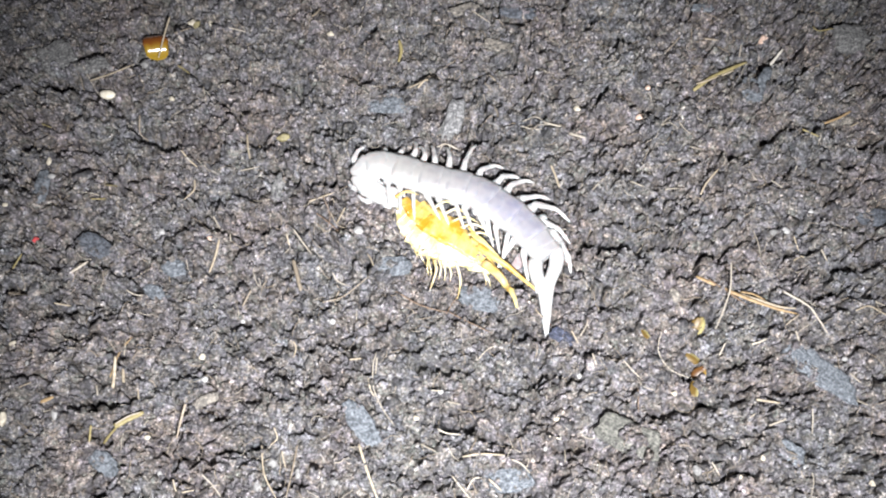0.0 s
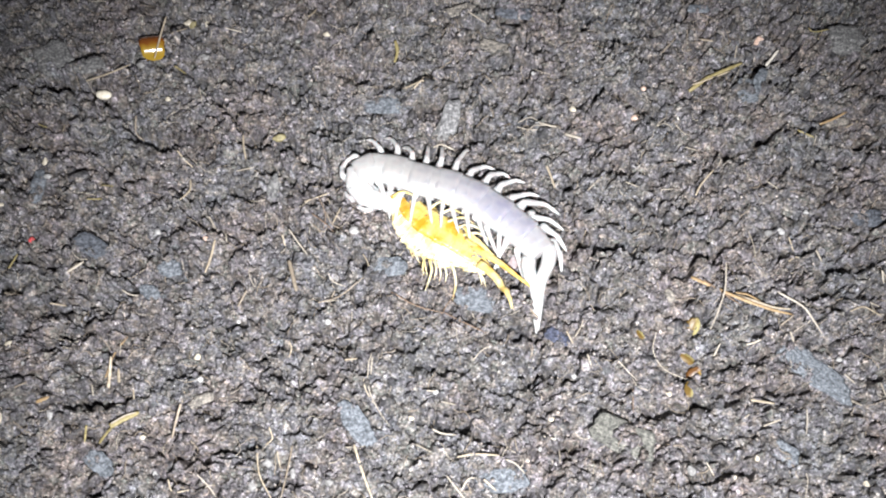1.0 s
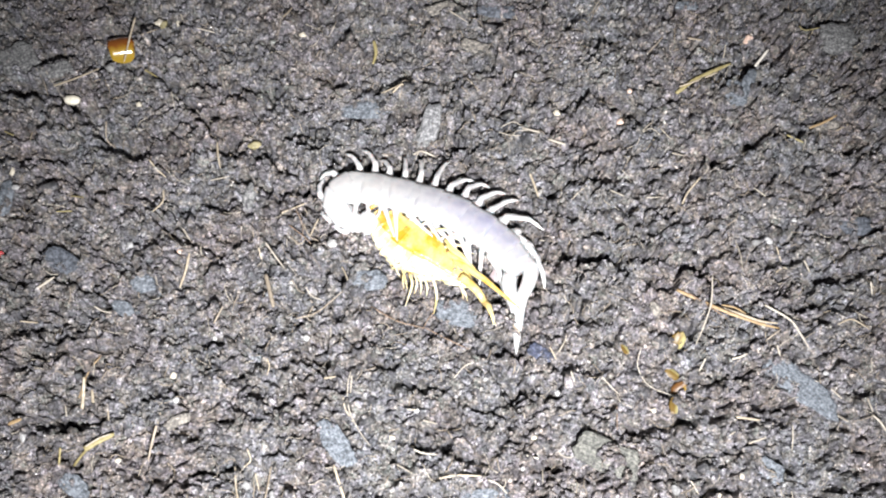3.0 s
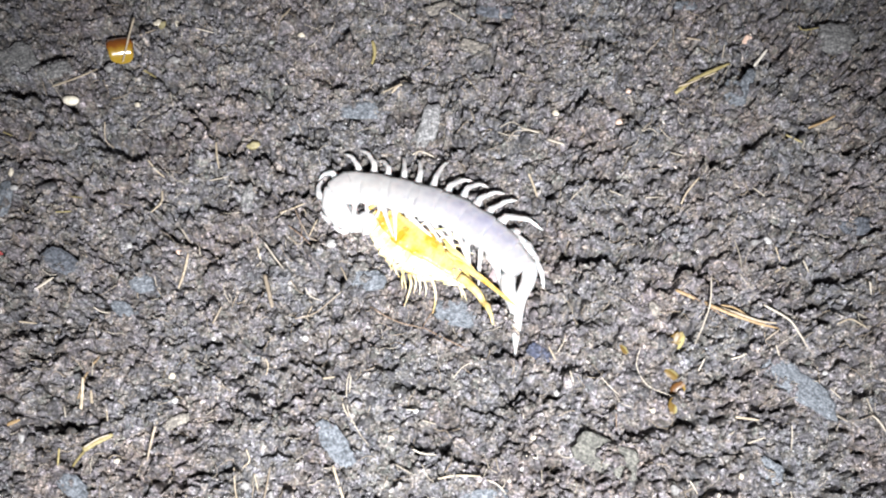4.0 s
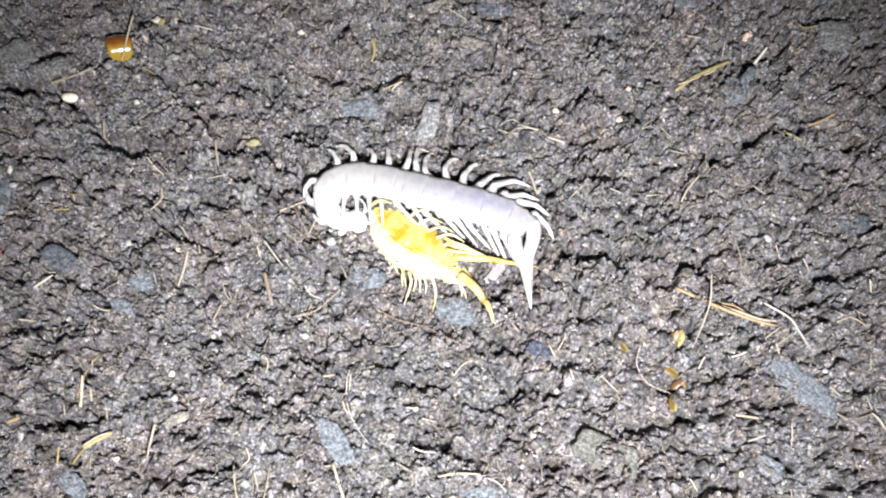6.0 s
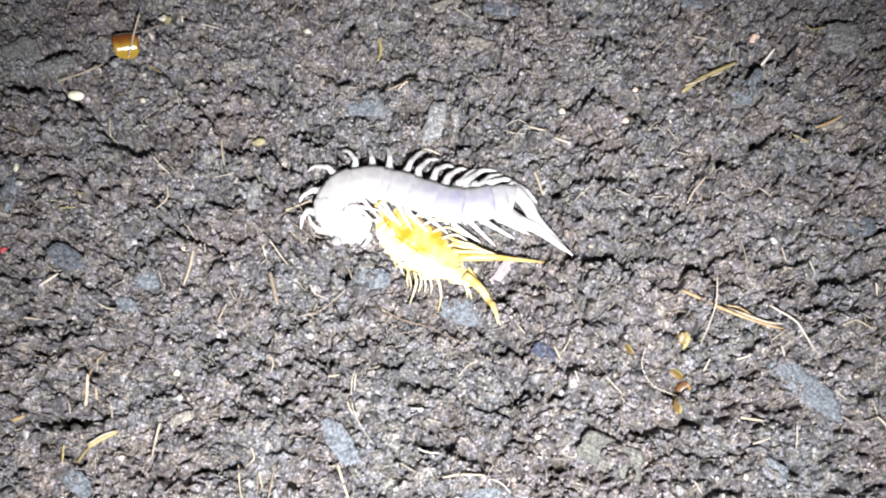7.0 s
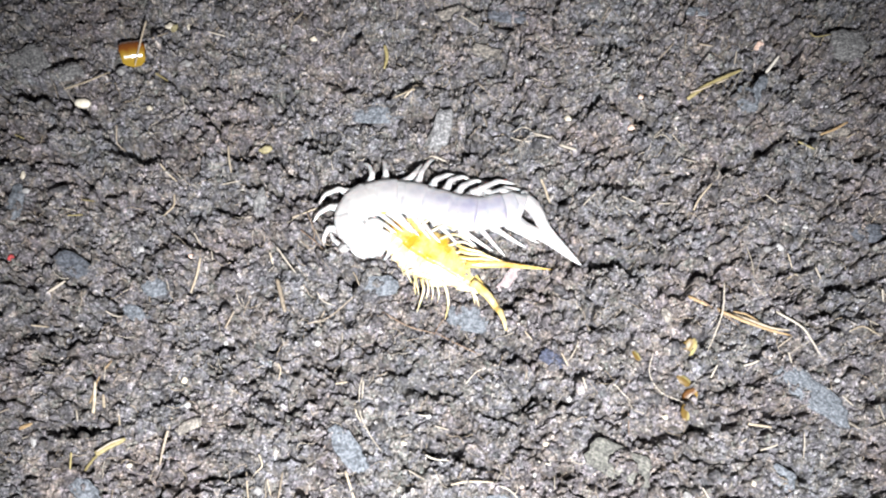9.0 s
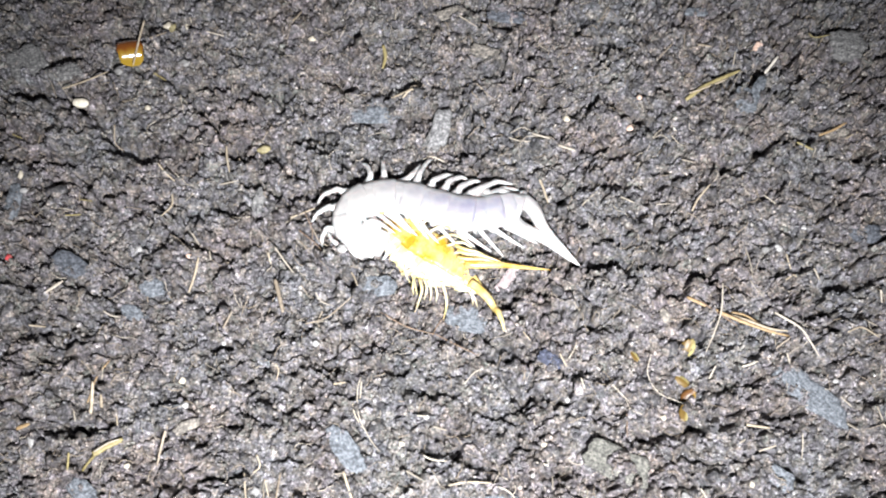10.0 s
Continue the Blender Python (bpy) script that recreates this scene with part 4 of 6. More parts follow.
def leg_mesh(line, thick):
    """A jointed leg along a bent line: stout at the hip, ringed at the joints, slim foot ending in a claw."""
    bent = np.array([tuple(v) for v in line], float)
    curve = spline(bent, 23)
    along = np.r_[0, np.cumsum(np.linalg.norm(np.diff(bent, axis=0), axis=1))]
    straight = np.stack([np.interp(np.linspace(0, along[-1], 23), along, bent[:, i]) for i in range(3)], -1)
    line = 0.45 * curve + 0.55 * straight
    rad = np.interp(np.linspace(0, 1, 23), (0, 0.10, 0.2, 0.34, 0.38, 0.42, 0.56, 0.60, 0.64, 0.78, 0.82, 0.86, 0.95, 1.0), (3.0, 2.3, 1.65, 1.22, 1.42, 1.22, 0.96, 1.16, 0.98, 0.72, 0.88, 0.66, 0.42, 0.12)) * thick * 1.04
    return mesh("leg", *tube(line, rad, 8, up=(0.1, 1, 0.2)), CUTICLE)


def tail_leg_mesh(length, thick, bow, mat):
    line = spline(np.array([(0, 0, 0), (0.12, bow * 0.45, 0.015), (0.26, bow * 0.2, 0.02), (0.42, -bow * 0.55, 0.02), (0.62, -bow * 0.45, 0.01), (1, 0, 0)]) * length, 16)
    rad = np.interp(np.linspace(0, 1, 16), (0, 0.06, 0.2, 0.38, 0.42, 0.62, 0.66, 0.84, 1.0), (1.0, 1.1, 1.0, 0.86, 0.85, 0.58, 0.57, 0.36, 0.08)) * thick
    return mesh("tail_leg", *tube(line, rad, 8), mat)


def make_centipede():
    home = Vector((POSTURES[0].centre[11][0], POSTURES[0].centre[11][1], 0))
    root = tagged(new("centipede"), "freshly moulted milky white centipede eating its cast skin on soil", "centipede")
    root.location = home
    inv = Matrix.Translation(-home)
    moves = []
    frames = [[p.frame_of(k) for k in range(COUNT + 1)] for p in POSTURES]
    lengths = [0.0] + [np.mean([np.linalg.norm(p.centre[min(k + 1, COUNT)] - p.centre[max(k - 1, 1)]) for p in POSTURES]) / (2 if 1 < k < COUNT else 1) for k in range(1, COUNT + 1)]

    # head with its shield, feelers and poison claws
    prof = [(-0.0034, 0, 0), (-0.0024, 0, 0.0001), (-0.0008, 0, 0.0002), (0.0012, 0, 0.0001), (0.0024, 0, -0.0003), (0.0031, 0, -0.0007)]
    head = part("head", mesh("head", *tube(spline(prof, 12), np.array([0.5, 0.8, 0.93, 1, 1.03, 1.03, 1.0, 0.95, 0.86, 0.72, 0.5, 0.2]) * 0.0041, 16, 0.62), CUTICLE), root)
    moves.append((head, [(p.t, inv @ f[0]) for p, f in zip(POSTURES, frames)]))
    for side in (1, -1):
        feel = spline([(0.0024, side * 0.0014, 0.0002), (0.004, side * 0.0034, 0.0002), (0.0038, side * 0.0058, -0.0008), (0.0022, side * 0.0082, -0.002)], 22)
        part("antenna", mesh("antenna", *tube(feel, np.linspace(0.00062, 0.00022, 22) * (1 + 0.12 * np.sin(np.arange(22) * 2.6)), 7), CUTICLE), head)
        claw = spline([(-0.0012, side * 0.0026, -0.0018), (0.0018, side * 0.0034, -0.0024), (0.0042, side * 0.0018, -0.0022), (0.0048, side * 0.0003, -0.002)], 12)
        part("forcipule", mesh("forcipule", *tube(claw, np.linspace(0.0011, 0.0002, 12), 8), CUTICLE), head)

    for k in range(1, COUNT + 1):
        seg = part("trunk_segment", segment_mesh(k - 1, lengths[k]), root)
        moves.append((seg, [(p.t, inv @ f[k]) for p, f in zip(POSTURES, frames)]))
        taper = np.interp(k - 1, (0, 2, 4, 6, 12, 15, 17), (0.56, 0.72, 0.92, 1.0, 1.04, 1.0, 0.90))
        for side, which in ((1, "near"), (-1, "far")):
            hip = Vector((0, side * HALF_W * 0.80 * taper, -HALF_H * 0.38 * taper))
            tips = [Vector(p.near[k - 1] if side > 0 else p.far[k - 1]) for p in POSTURES]
            bases = [f[k] @ hip for f in frames]
            size = float(np.median([(a - b).length for a, b in zip(tips, bases)]))
            size = min(max(size, 0.0138 if side > 0 else 0.0085), 0.0168)
            if k < 4 and (side > 0 or k < 3):
                size = 0.0055
            bow, knee_up = (0.06, 0.05) if side > 0 else (0.30, 0.14)
            bow += 0.07 * math.sin(k * 2.3 + side) - (0.16 if k > 13 and side < 0 else 0)
            # bent in one posture: out from the flank and up to the knee, then over to the foot
            b, t, f = bases[3], tips[3], frames[3][k]
            out = (f.to_3x3() @ Vector((0, side, 0))).normalized()
            t = b + (t - b).normalized() * size
            knee = b + out * size * bow + Vector((0, 0, knee_up * size)) + (t - b) * 0.08
            shin = (knee + t) / 2 + out * size * (0.02 if side > 0 else 0.10) + Vector((0, 0, 0.04 * size))
            flat_inv = aim(b, t, Vector((0, -0.1, 1))).inverted()
            leg = part("leg", leg_mesh([flat_inv @ v for v in (b, b + out * size * (0.08 if side > 0 else 0.2) + (t - b) * 0.06 + Vector((0, 0, 0.05 * size)), knee, shin, t)], (0.00076 if side < 0 else 0.00066) if k < 10 else 0.00074 + 0.00002 * (k - 9) if side < 0 else 0.00068), seg)
            rows = []
            for p, f, b, t in zip(POSTURES, frames, bases, tips):
                rows.append((p.t, f[k].inverted() @ aim(b, t, Vector((0, -0.1, 1)))))
            moves.append((leg, rows))
    # the long last pair of legs
    for n, side in ((0, 1), (1, -1)):
        hip = Vector((-lengths[COUNT] * 0.1, side * 0.0041, -0.0004))
        bases = [f[COUNT] @ hip for f in frames]
        size = float(np.quantile([(Vector(p.tail[n]) - b).length for p, b in zip(POSTURES, bases)], 0.72))
        leg = part("tail_leg", tail_leg_mesh(size, 0.0026, -0.058 * side, CUTICLE), [o for o in root.children if o.name.startswith("trunk_segment")][-1], "long pointed tail leg")
        moves.append((leg, [(p.t, f[COUNT].inverted() @ aim(b, Vector(p.tail[n]), Vector((0, 0, 1)))) for p, f, b in zip(POSTURES, frames, bases)]))
    return moves


CENTIPEDE_MOVES = make_centipede()


# ---- the cast skin ----
def make_cast_skin():
    home = Vector((-0.0012, 0.0021, 0))
    root = tagged(new("cast_skin"), "crumpled glossy amber cast centipede skin lying on soil", "cast skin")
    root.location = home
    moves = []

    def local(pts):
        return [tuple(Vector(p) - home) for p in pts]

    spine = spline(local([(-0.0143, 0.0154, 0.0030), (-0.0107, 0.0100, 0.0034), (-0.0055, 0.0047, 0.0036), (0.0016, -0.0006, 0.0034), (0.0091, -0.0054, 0.0032), (0.0168, -0.0110, 0.0028)]), 15)
    width = np.interp(np.linspace(0, 1, 15), (0, 0.12, 0.35, 0.6, 0.85, 1), (0.0026, 0.0058, 0.0098, 0.0082, 0.0050, 0.0019))
    r = random.Random(5)
    for k in range(14):
        a, b = spine[k], spine[k + 1]
        t = (b - a) / np.linalg.norm(b - a)
        side = np.cross(t, (0, 0, 1))
        side = side / np.linalg.norm(side)
        up = np.cross(side, t)
        tilt, swell = r.uniform(-0.10, 0.10), r.uniform(0.97, 1.03)
        # the amber upper plate and the paler lower half, torch brightness put into its colour
        for name, mat, g0, g1, rise in (("skin_plate", SKIN, 0.40, 1.08, 0.0), ("belly_skin", SKINLIGHT, -0.08, 0.47, -0.0003)):
            rows, cols = 5, 12
            verts = []
            for layer in (1.0, 0.9):
                for i in range(rows):
                    f = i / (rows - 1)
                    c = a + (b - a) * (f * 1.35 - 0.2)
                    w = np.interp(k + f, range(15), width) * swell * (1.0 - 0.05 * f) * layer
                    for j in range(cols):
                        q = g0 + (g1 - g0) * j / (cols - 1)
                        g = math.pi * q
                        wob = 1 + 0.20 * noise.noise(Vector((k * 0.6 + f * 0.6, q * 5, 2.0))) + 0.07 * noise.noise(Vector((k * 2.3 + f * 2, q * 16, 7.0)))
                        if q < 0.1:
                            wob += 0.10 * math.sin(k * 2.1 + 1) * (0.1 - q) * 6
                        y, z = math.cos(g) * w * wob, (math.sin(g) ** 0.8 if math.sin(g) > 0 else math.sin(g)) * w * 0.36 * wob
                        verts.append(c + side * (y + tilt * z) + up * (z - 0.0018 + rise))
            faces = []
            n = rows * cols
            for i in range(rows - 1):
                for j in range(cols - 1):
                    q = (i * cols + j, i * cols + j + 1, (i + 1) * cols + j + 1, (i + 1) * cols + j)
                    faces.append(q)
                    faces.append(tuple(n + v for v in q[::-1]))
            for i in range(rows - 1):
                for j in (0, cols - 1):
                    faces.append((i * cols + j, (i + 1) * cols + j, n + (i + 1) * cols + j, n + i * cols + j))
            for j in range(cols - 1):
                for i in (0, rows - 1):
                    faces.append((i * cols + j, i * cols + j + 1, n + i * cols + j + 1, n + i * cols + j))
            part(name, mesh(name, verts, faces, mat), root, "thin cream skin, torch-lit side painted paler" if rise else "")

    def skin_leg(points, thick, mat=SKINLIGHT, name="skin_leg"):
        thick *= 0.78
        line = spline(points, 14)
        rad = np.interp(np.linspace(0, 1, 14), (0, 0.3, 0.7, 1), (1.0, 0.85, 0.6, 0.2)) * thick
        line[:, 2] = [max(z, ztop(x, y, 0.0012) + q * 0.8) for (x, y, z), q in zip(line, rad)]
        line = np.array(local(line))
        return part(name, mesh(name, *tube(line, rad, 7, 0.8), mat), root)

    # empty legs hanging below and strands on the far side
    skin_leg([(-0.0032, -0.0078, 0.0030), (-0.0024, -0.0115, 0.0026), (-0.0036, -0.0157, 0.0016), (-0.0048, -0.0196, 0.0008)], 0.0008)
    skin_leg([(-0.0004, -0.0083, 0.0030), (0.0007, -0.0119, 0.0024), (0.0003, -0.0151, 0.0010)], 0.00062)
    skin_leg([(0.0043, -0.0088, 0.0030), (0.0056, -0.0133, 0.0026), (0.0058, -0.0171, 0.0016), (0.0047, -0.0218, 0.0008)], 0.0008)
    skin_leg([(-0.0059, -0.0057, 0.0030), (-0.0048, -0.0094, 0.0026), (-0.0040, -0.0130, 0.0010)], 0.00062)
    skin_leg([(-0.0083, -0.0022, 0.0030), (-0.0079, -0.0057, 0.0022), (-0.0064, -0.0087, 0.0010)], 0.00062)
    skin_leg([(0.0121, -0.0101, 0.0030), (0.0144, -0.0136, 0.0022), (0.0148, -0.0169, 0.0008)], 0.00062)
    skin_leg([(0.0140, -0.0123, 0.0030), (0.0156, -0.0153, 0.0020), (0.0163, -0.0173, 0.0008)], 0.00062)
    skin_leg([(-0.0152, 0.0150, 0.0030), (-0.0152, 0.0115, 0.0030), (-0.0140, 0.0079, 0.0010)], 0.00062)
    skin_leg([(-0.0095, 0.0041, 0.0030), (-0.0107, 0.0011, 0.0025), (-0.0108, -0.0021, 0.0008)], 0.00062)
    skin_leg([(-0.0085, 0.0004, 0.0030), (-0.0097, -0.0033, 0.0025), (-0.0091, -0.0060, 0.0008)], 0.00062)
    skin_leg([(0.0015, -0.0087, 0.0030), (0.0027, -0.0127, 0.0024), (0.0023, -0.0156, 0.0010)], 0.00062)
    skin_leg([(-0.0047, -0.0065, 0.0030), (-0.0055, -0.0097, 0.0024), (-0.0052, -0.0129, 0.0010)], 0.00062)
    skin_leg([(-0.0111, 0.0074, 0.0030), (-0.0127, 0.0059, 0.0025), (-0.0128, 0.0040, 0.0008)], 0.00062)
    skin_leg([(-0.0016, -0.0079, 0.0030), (-0.0008, -0.0110, 0.0024), (-0.0017, -0.0147, 0.0010)], 0.00062)
    skin_leg([(-0.0167, 0.0154, 0.0050), (-0.0127, 0.0174, 0.0055), (-0.0087, 0.0165, 0.0045)], 0.0009, SKIN)
    # limp legs of its far side, folded towards the living animal
    skin_leg([(-0.0030, 0.0112, 0.0045), (0.0010, 0.0136, 0.0048), (0.0050, 0.0128, 0.0030)], 0.0008)
    skin_leg([(0.0002, 0.0086, 0.0045), (0.0048, 0.0106, 0.0048), (0.0092, 0.0092, 0.0030)], 0.0008)
    skin_leg([(0.0032, 0.0060, 0.0045), (0.0084, 0.0074, 0.0048), (0.0130, 0.0056, 0.0030)], 0.0008)
    skin_leg([(0.0062, 0.0036, 0.0045), (0.0114, 0.0046, 0.0046), (0.0162, 0.0024, 0.0028)], 0.0008)
    skin_leg([(0.0088, 0.0010, 0.0042), (0.0140, 0.0014, 0.0044), (0.0190, -0.0012, 0.0026)], 0.0008)
    # the two long tail legs of the skin; the far one is dragged aside later
    skin_leg([(0.0141, -0.0093, 0.0030), (0.0191, -0.0140, 0.0030), (0.0228, -0.0203, 0.0020), (0.0247, -0.0274, 0.0010)], 0.0023, SKINGOLD, "skin_tail_leg")
    hip = Vector((0.0121, -0.0029, 0.0040))
    tips = [(0, (0.0336, -0.0209, 0.0015)), (1, (0.0328, -0.0199, 0.0015)), (2.2, (0.0328, -0.0199, 0.0015)), (2.7, (0.0329, -0.0211, 0.0015)), (4.6, (0.0329, -0.0211, 0.0015)), (5, (0.0330, -0.0154, 0.0015)), (5.3, (0.0333, -0.0122, 0.0015)), (5.7, (0.0361, -0.0081, 0.0015)), (6.8, (0.0456, -0.0053, 0.0015)), (7.5, (0.0466, -0.0049, 0.0015)), (8.4, (0.0466, -0.0052, 0.0015)), (10, (0.0466, -0.0052, 0.0015))]
    tips = [(t, (x, y, max(z, ztop(x, y, 0.0015) + 0.0008))) for t, (x, y, z) in tips]
    reach = [(Vector(p) - hip).length for _, p in tips]
    size = 0.45 * min(reach) + 0.55 * max(reach)
    far = part("skin_tail_leg", tail_leg_mesh(size, 0.0013, -0.02, SKIN), root)
    moves.append((far, [(t, aim(hip - home, Vector(p) - home, Vector((0, 0, 1)))) for t, p in tips]))
    # torn strands that are dragged along with it
    for start, share, thick in ((Vector((0.0098, 0.0017, 0.005)), 0.52, 0.0008), (Vector((0.0098, -0.0006, 0.0045)), 0.58, 0.0007), (Vector((0.0090, 0.0036, 0.0052)), 0.44, 0.0006), (Vector((0.0105, -0.0018, 0.0040)), 0.40, 0.0006)):
        ends = [(t, hip + share * (Vector(p) - hip) + Vector((0, 0, 0.0005))) for t, p in tips]
        size = float(np.median([(q - start).length for _, q in ends]))
        strand = part("skin_strand", tail_leg_mesh(size, thick, -0.04, SKINGOLD), root)
        moves.append((strand, [(t, aim(start - home, q - home, Vector((0, 0, 1)))) for t, q in ends]))
    return moves


SKIN_MOVES = make_cast_skin()


# ---- litter on the soil ----
def rest(x, y, r):
    return 0.5 * (zg(x, y) + ztop(x, y, r)) + 0.0001


def straw(points, width, mat, label, name="straw", lift=0.0, flat=0.45):
    """A stalk lying over the crumbs through the given places (metres), width in millimetres."""
    line = spline([(x, y) for x, y in points], 18)
    z = np.array([ztop(x, y, 0.0008) for x, y in line])
    u = np.linspace(0, 1, 18)
    fit = np.polyval(np.polyfit(u, z, 1), u)
    z = fit + 0.25 * max(0.0, float((z - fit).max())) + width * 0.0002 + lift
    w = np.interp(u, (0, 0.12, 0.8, 1), (0.75, 1, 0.92, 0.5)) * width * 0.0005
    seed = len(bpy.data.objects)
    w = w * np.array([1 + 0.22 * noise.noise(Vector((k * 0.5, seed * 0.37, 0))) for k in range(18)])
    c = Vector((float(line[9][0]), float(line[9][1]), float(z[9])))
    pts = [(x - c.x, y - c.y, h - c.z) for (x, y), h in zip(line, z)]
    ob = new(name, mesh(name, *tube(pts, w, 6, flat), mat))
    ob.location = c
    return tagged(ob, label, {"straw": "straw", "twig": "twig", "root_fibre": "root"}.get(name, "plant fibre"), "dry plant litter on the soil")


def pebble(x, y, a, b, turn, mat, label, rough=0.38, height=0.75, lift=0.0, name="grit_grain", cat="grit"):
    """A grain of half-axes a, b millimetres, turned about the upright, sunk a little."""
    h = height * 0.001 * min(a, b)
    ob = new(name, mesh(name, *lump((a * 0.001, b * 0.001, h), len(bpy.data.objects) % 97, 3, rough), mat))
    ob.matrix_basis = pose(x, y, rest(x, y, 0.0022 if a > 2 else 0.0008) + h * 0.35 + lift, 0, 0, turn)
    return tagged(ob, label, cat, "pale grains in the soil")


def chip(x, y, length, width, turn, mat, label, thick=1.1, name="bark_chip", cat="bark chip", tip=0.0, tilt=(0, 0), point=0.0, sink=0.6):
    """A flat weathered flake of the given size in millimetres with an uneven outline and worn edges."""
    n, rings = 30, (0.0, 0.35, 0.65, 0.86, 0.96, 1.0)
    seed = len(bpy.data.objects)
    verts, faces = [], []
    for top in (1, -1):
        for g in rings:
            for k in range(n):
                w = 2 * math.pi * k / n
                c, s = math.cos(w), math.sin(w)
                e = 1 + 0.30 * noise.noise(Vector((c * 1.6, s * 1.6, seed * 0.61))) + 0.20 * noise.noise(Vector((c * 4.5, s * 4.5, seed * 0.3)))
                px = math.copysign(abs(c) ** 0.65, c) * length * 0.5 * e * g
                py = math.copysign(abs(s) ** 0.75, s) * width * 0.5 * e * g * (1 - point * max(c, 0) * g)
                edge = (1 - g**6) ** 0.5
                rough = 0.35 * noise.noise(Vector((px * 0.35, py * 0.9, seed))) + 0.18 * noise.noise(Vector((px * 1.1, py * 2.3, seed)))
                pz = top * thick * 0.5 * edge + rough * thick * (0.4 + 0.6 * edge)
                verts.append((px * 0.001, py * 0.001, pz * 0.001))
    m = n * len(rings)
    for layer in (0, 1):
        for i in range(len(rings) - 1):
            for k in range(n):
                j = (k + 1) % n
                q = (layer * m + i * n + k, layer * m + (i + 1) * n + k, layer * m + (i + 1) * n + j, layer * m + i * n + j)
                faces.append(q if layer == 0 else q[::-1])
    for k in range(n):
        j = (k + 1) % n
        i = (len(rings) - 1) * n
        faces.append((i + k, m + i + k, m + i + j, i + j))
    me = mesh(name, verts, faces, mat)
    bm = bmesh.new()
    bm.from_mesh(me)
    bmesh.ops.remove_doubles(bm, verts=bm.verts, dist=0.000003)
    bmesh.ops.recalc_face_normals(bm, faces=bm.faces)
    bm.to_mesh(me)
    bm.free()
    ob = new(name, me)
    level = np.median([ztop(x + dx * 0.0004 * length, y + dy * 0.0003 * width, 0.001) for dx in (-1, 0, 1) for dy in (-1, 0, 1)])
    ob.matrix_basis = pose(x, y, float(level) + thick * 0.001 * (0.3 - sink), tilt[0], tilt[1], turn)
    return tagged(ob, label, cat, "chips and stones in the soil")


def husk(x, y, radius, length, turn, lean, arc, mat, label, rise=0.0, bulge=0.22, ragged=0.3, point=0.0):
    """A curved shard of beetle shell: a thin bowed plate, domed along its length."""
    rows, cols = 9, 15
    verts, faces = [], []
    for layer in (1.0, 0.93):
        for i in range(rows):
            u = i / (rows - 1) * 2 - 1
            rr = radius * layer * (1 - bulge * u * u) * 0.001
            for j in range(cols):
                g = math.radians(arc) * (j / (cols - 1) - 0.5) * (1 + ragged * noise.noise(Vector((i * 0.45, radius * 3.3, length)))) * (1 - 0.3 * u**4) * (1 - point * (u + 1) / 2)
                rim = 1 + 0.14 * ragged * noise.noise(Vector((i * 0.7, j * 0.6, radius)))
                verts.append((u * length * 0.0005 * (1 - 0.12 * abs(g)) * (1 + ragged * noise.noise(Vector((j * 0.35, length * 2.1, math.copysign(3, u))))), math.sin(g) * rr * rim, (math.cos(g) - math.cos(math.radians(arc / 2))) * rr * rim))
    n = rows * cols
    for i in range(rows - 1):
        for j in range(cols - 1):
            q = (i * cols + j, (i + 1) * cols + j, (i + 1) * cols + j + 1, i * cols + j + 1)
            faces.append(q)
            faces.append(tuple(n + v for v in q[::-1]))
    for i in range(rows - 1):
        for j in (0, cols - 1):
            faces.append((i * cols + j, (i + 1) * cols + j, n + (i + 1) * cols + j, n + i * cols + j))
    for j in range(cols - 1):
        for i in (0, rows - 1):
            faces.append((i * cols + j, i * cols + j + 1, n + i * cols + j + 1, n + i * cols + j))
    ob = new("beetle_shell_fragment", mesh("beetle_shell_fragment", verts, faces, mat))
    ob.matrix_basis = pose(x, y, rest(x, y, 0.002) + rise - 0.0004, *lean, turn)
    return tagged(ob, label, "shell fragment", "beetle shell fragments")


straw([(0.0959, 0.0620), (0.1039, 0.0677), (0.1172, 0.0734)], 1.71, YELLOW, "curved yellow dry straw lying on dark soil")
straw([(0.1260, 0.0718), (0.1319, 0.0789)], 1.15, BLEACHED, "short bleached straw stub on dark soil", lift=0.002)
straw([(-0.1327, 0.0667), (-0.1243, 0.0689), (-0.1156, 0.0718)], 0.86, STRAW, "slim straw stalk lying over a cleft", lift=0.0022)
straw([(-0.1299, -0.0098), (-0.1245, -0.0061)], 1.08, PALE, "short cream straw splinter")
straw([(-0.0722, 0.0442), (-0.0715, 0.0389), (-0.0702, 0.0332)], 0.76, STRAW, "thin pale straw standing slightly out of soil")
straw([(-0.0793, 0.0020), (-0.0800, -0.0041), (-0.0816, -0.0109)], 0.96, STRAW, "straight tan straw with split end")
straw([(-0.0524, -0.0068), (-0.0507, -0.0125), (-0.0488, -0.0193)], 1.59, TAN, "grey brown stalk half sunk in soil", "twig")
straw([(-0.0837, -0.0540), (-0.0859, -0.0610), (-0.0877, -0.0686)], 0.90, TAN, "grey tan stalk lying on soil", "twig")
straw([(-0.1163, -0.0638), (-0.1160, -0.0693)], 0.74, YELLOW, "short upright yellow straw")
straw([(-0.0596, -0.0711), (-0.0579, -0.0805), (-0.0533, -0.0887)], 0.59, STRAW, "long thin curved straw")
straw([(-0.0480, -0.0712), (-0.0488, -0.0788), (-0.0502, -0.0884)], 0.59, TAN, "long thin tan straw")
straw([(-0.0282, -0.0709), (-0.0251, -0.0800), (-0.0217, -0.0887)], 0.81, STRAW, "long pale straw lying on soil")
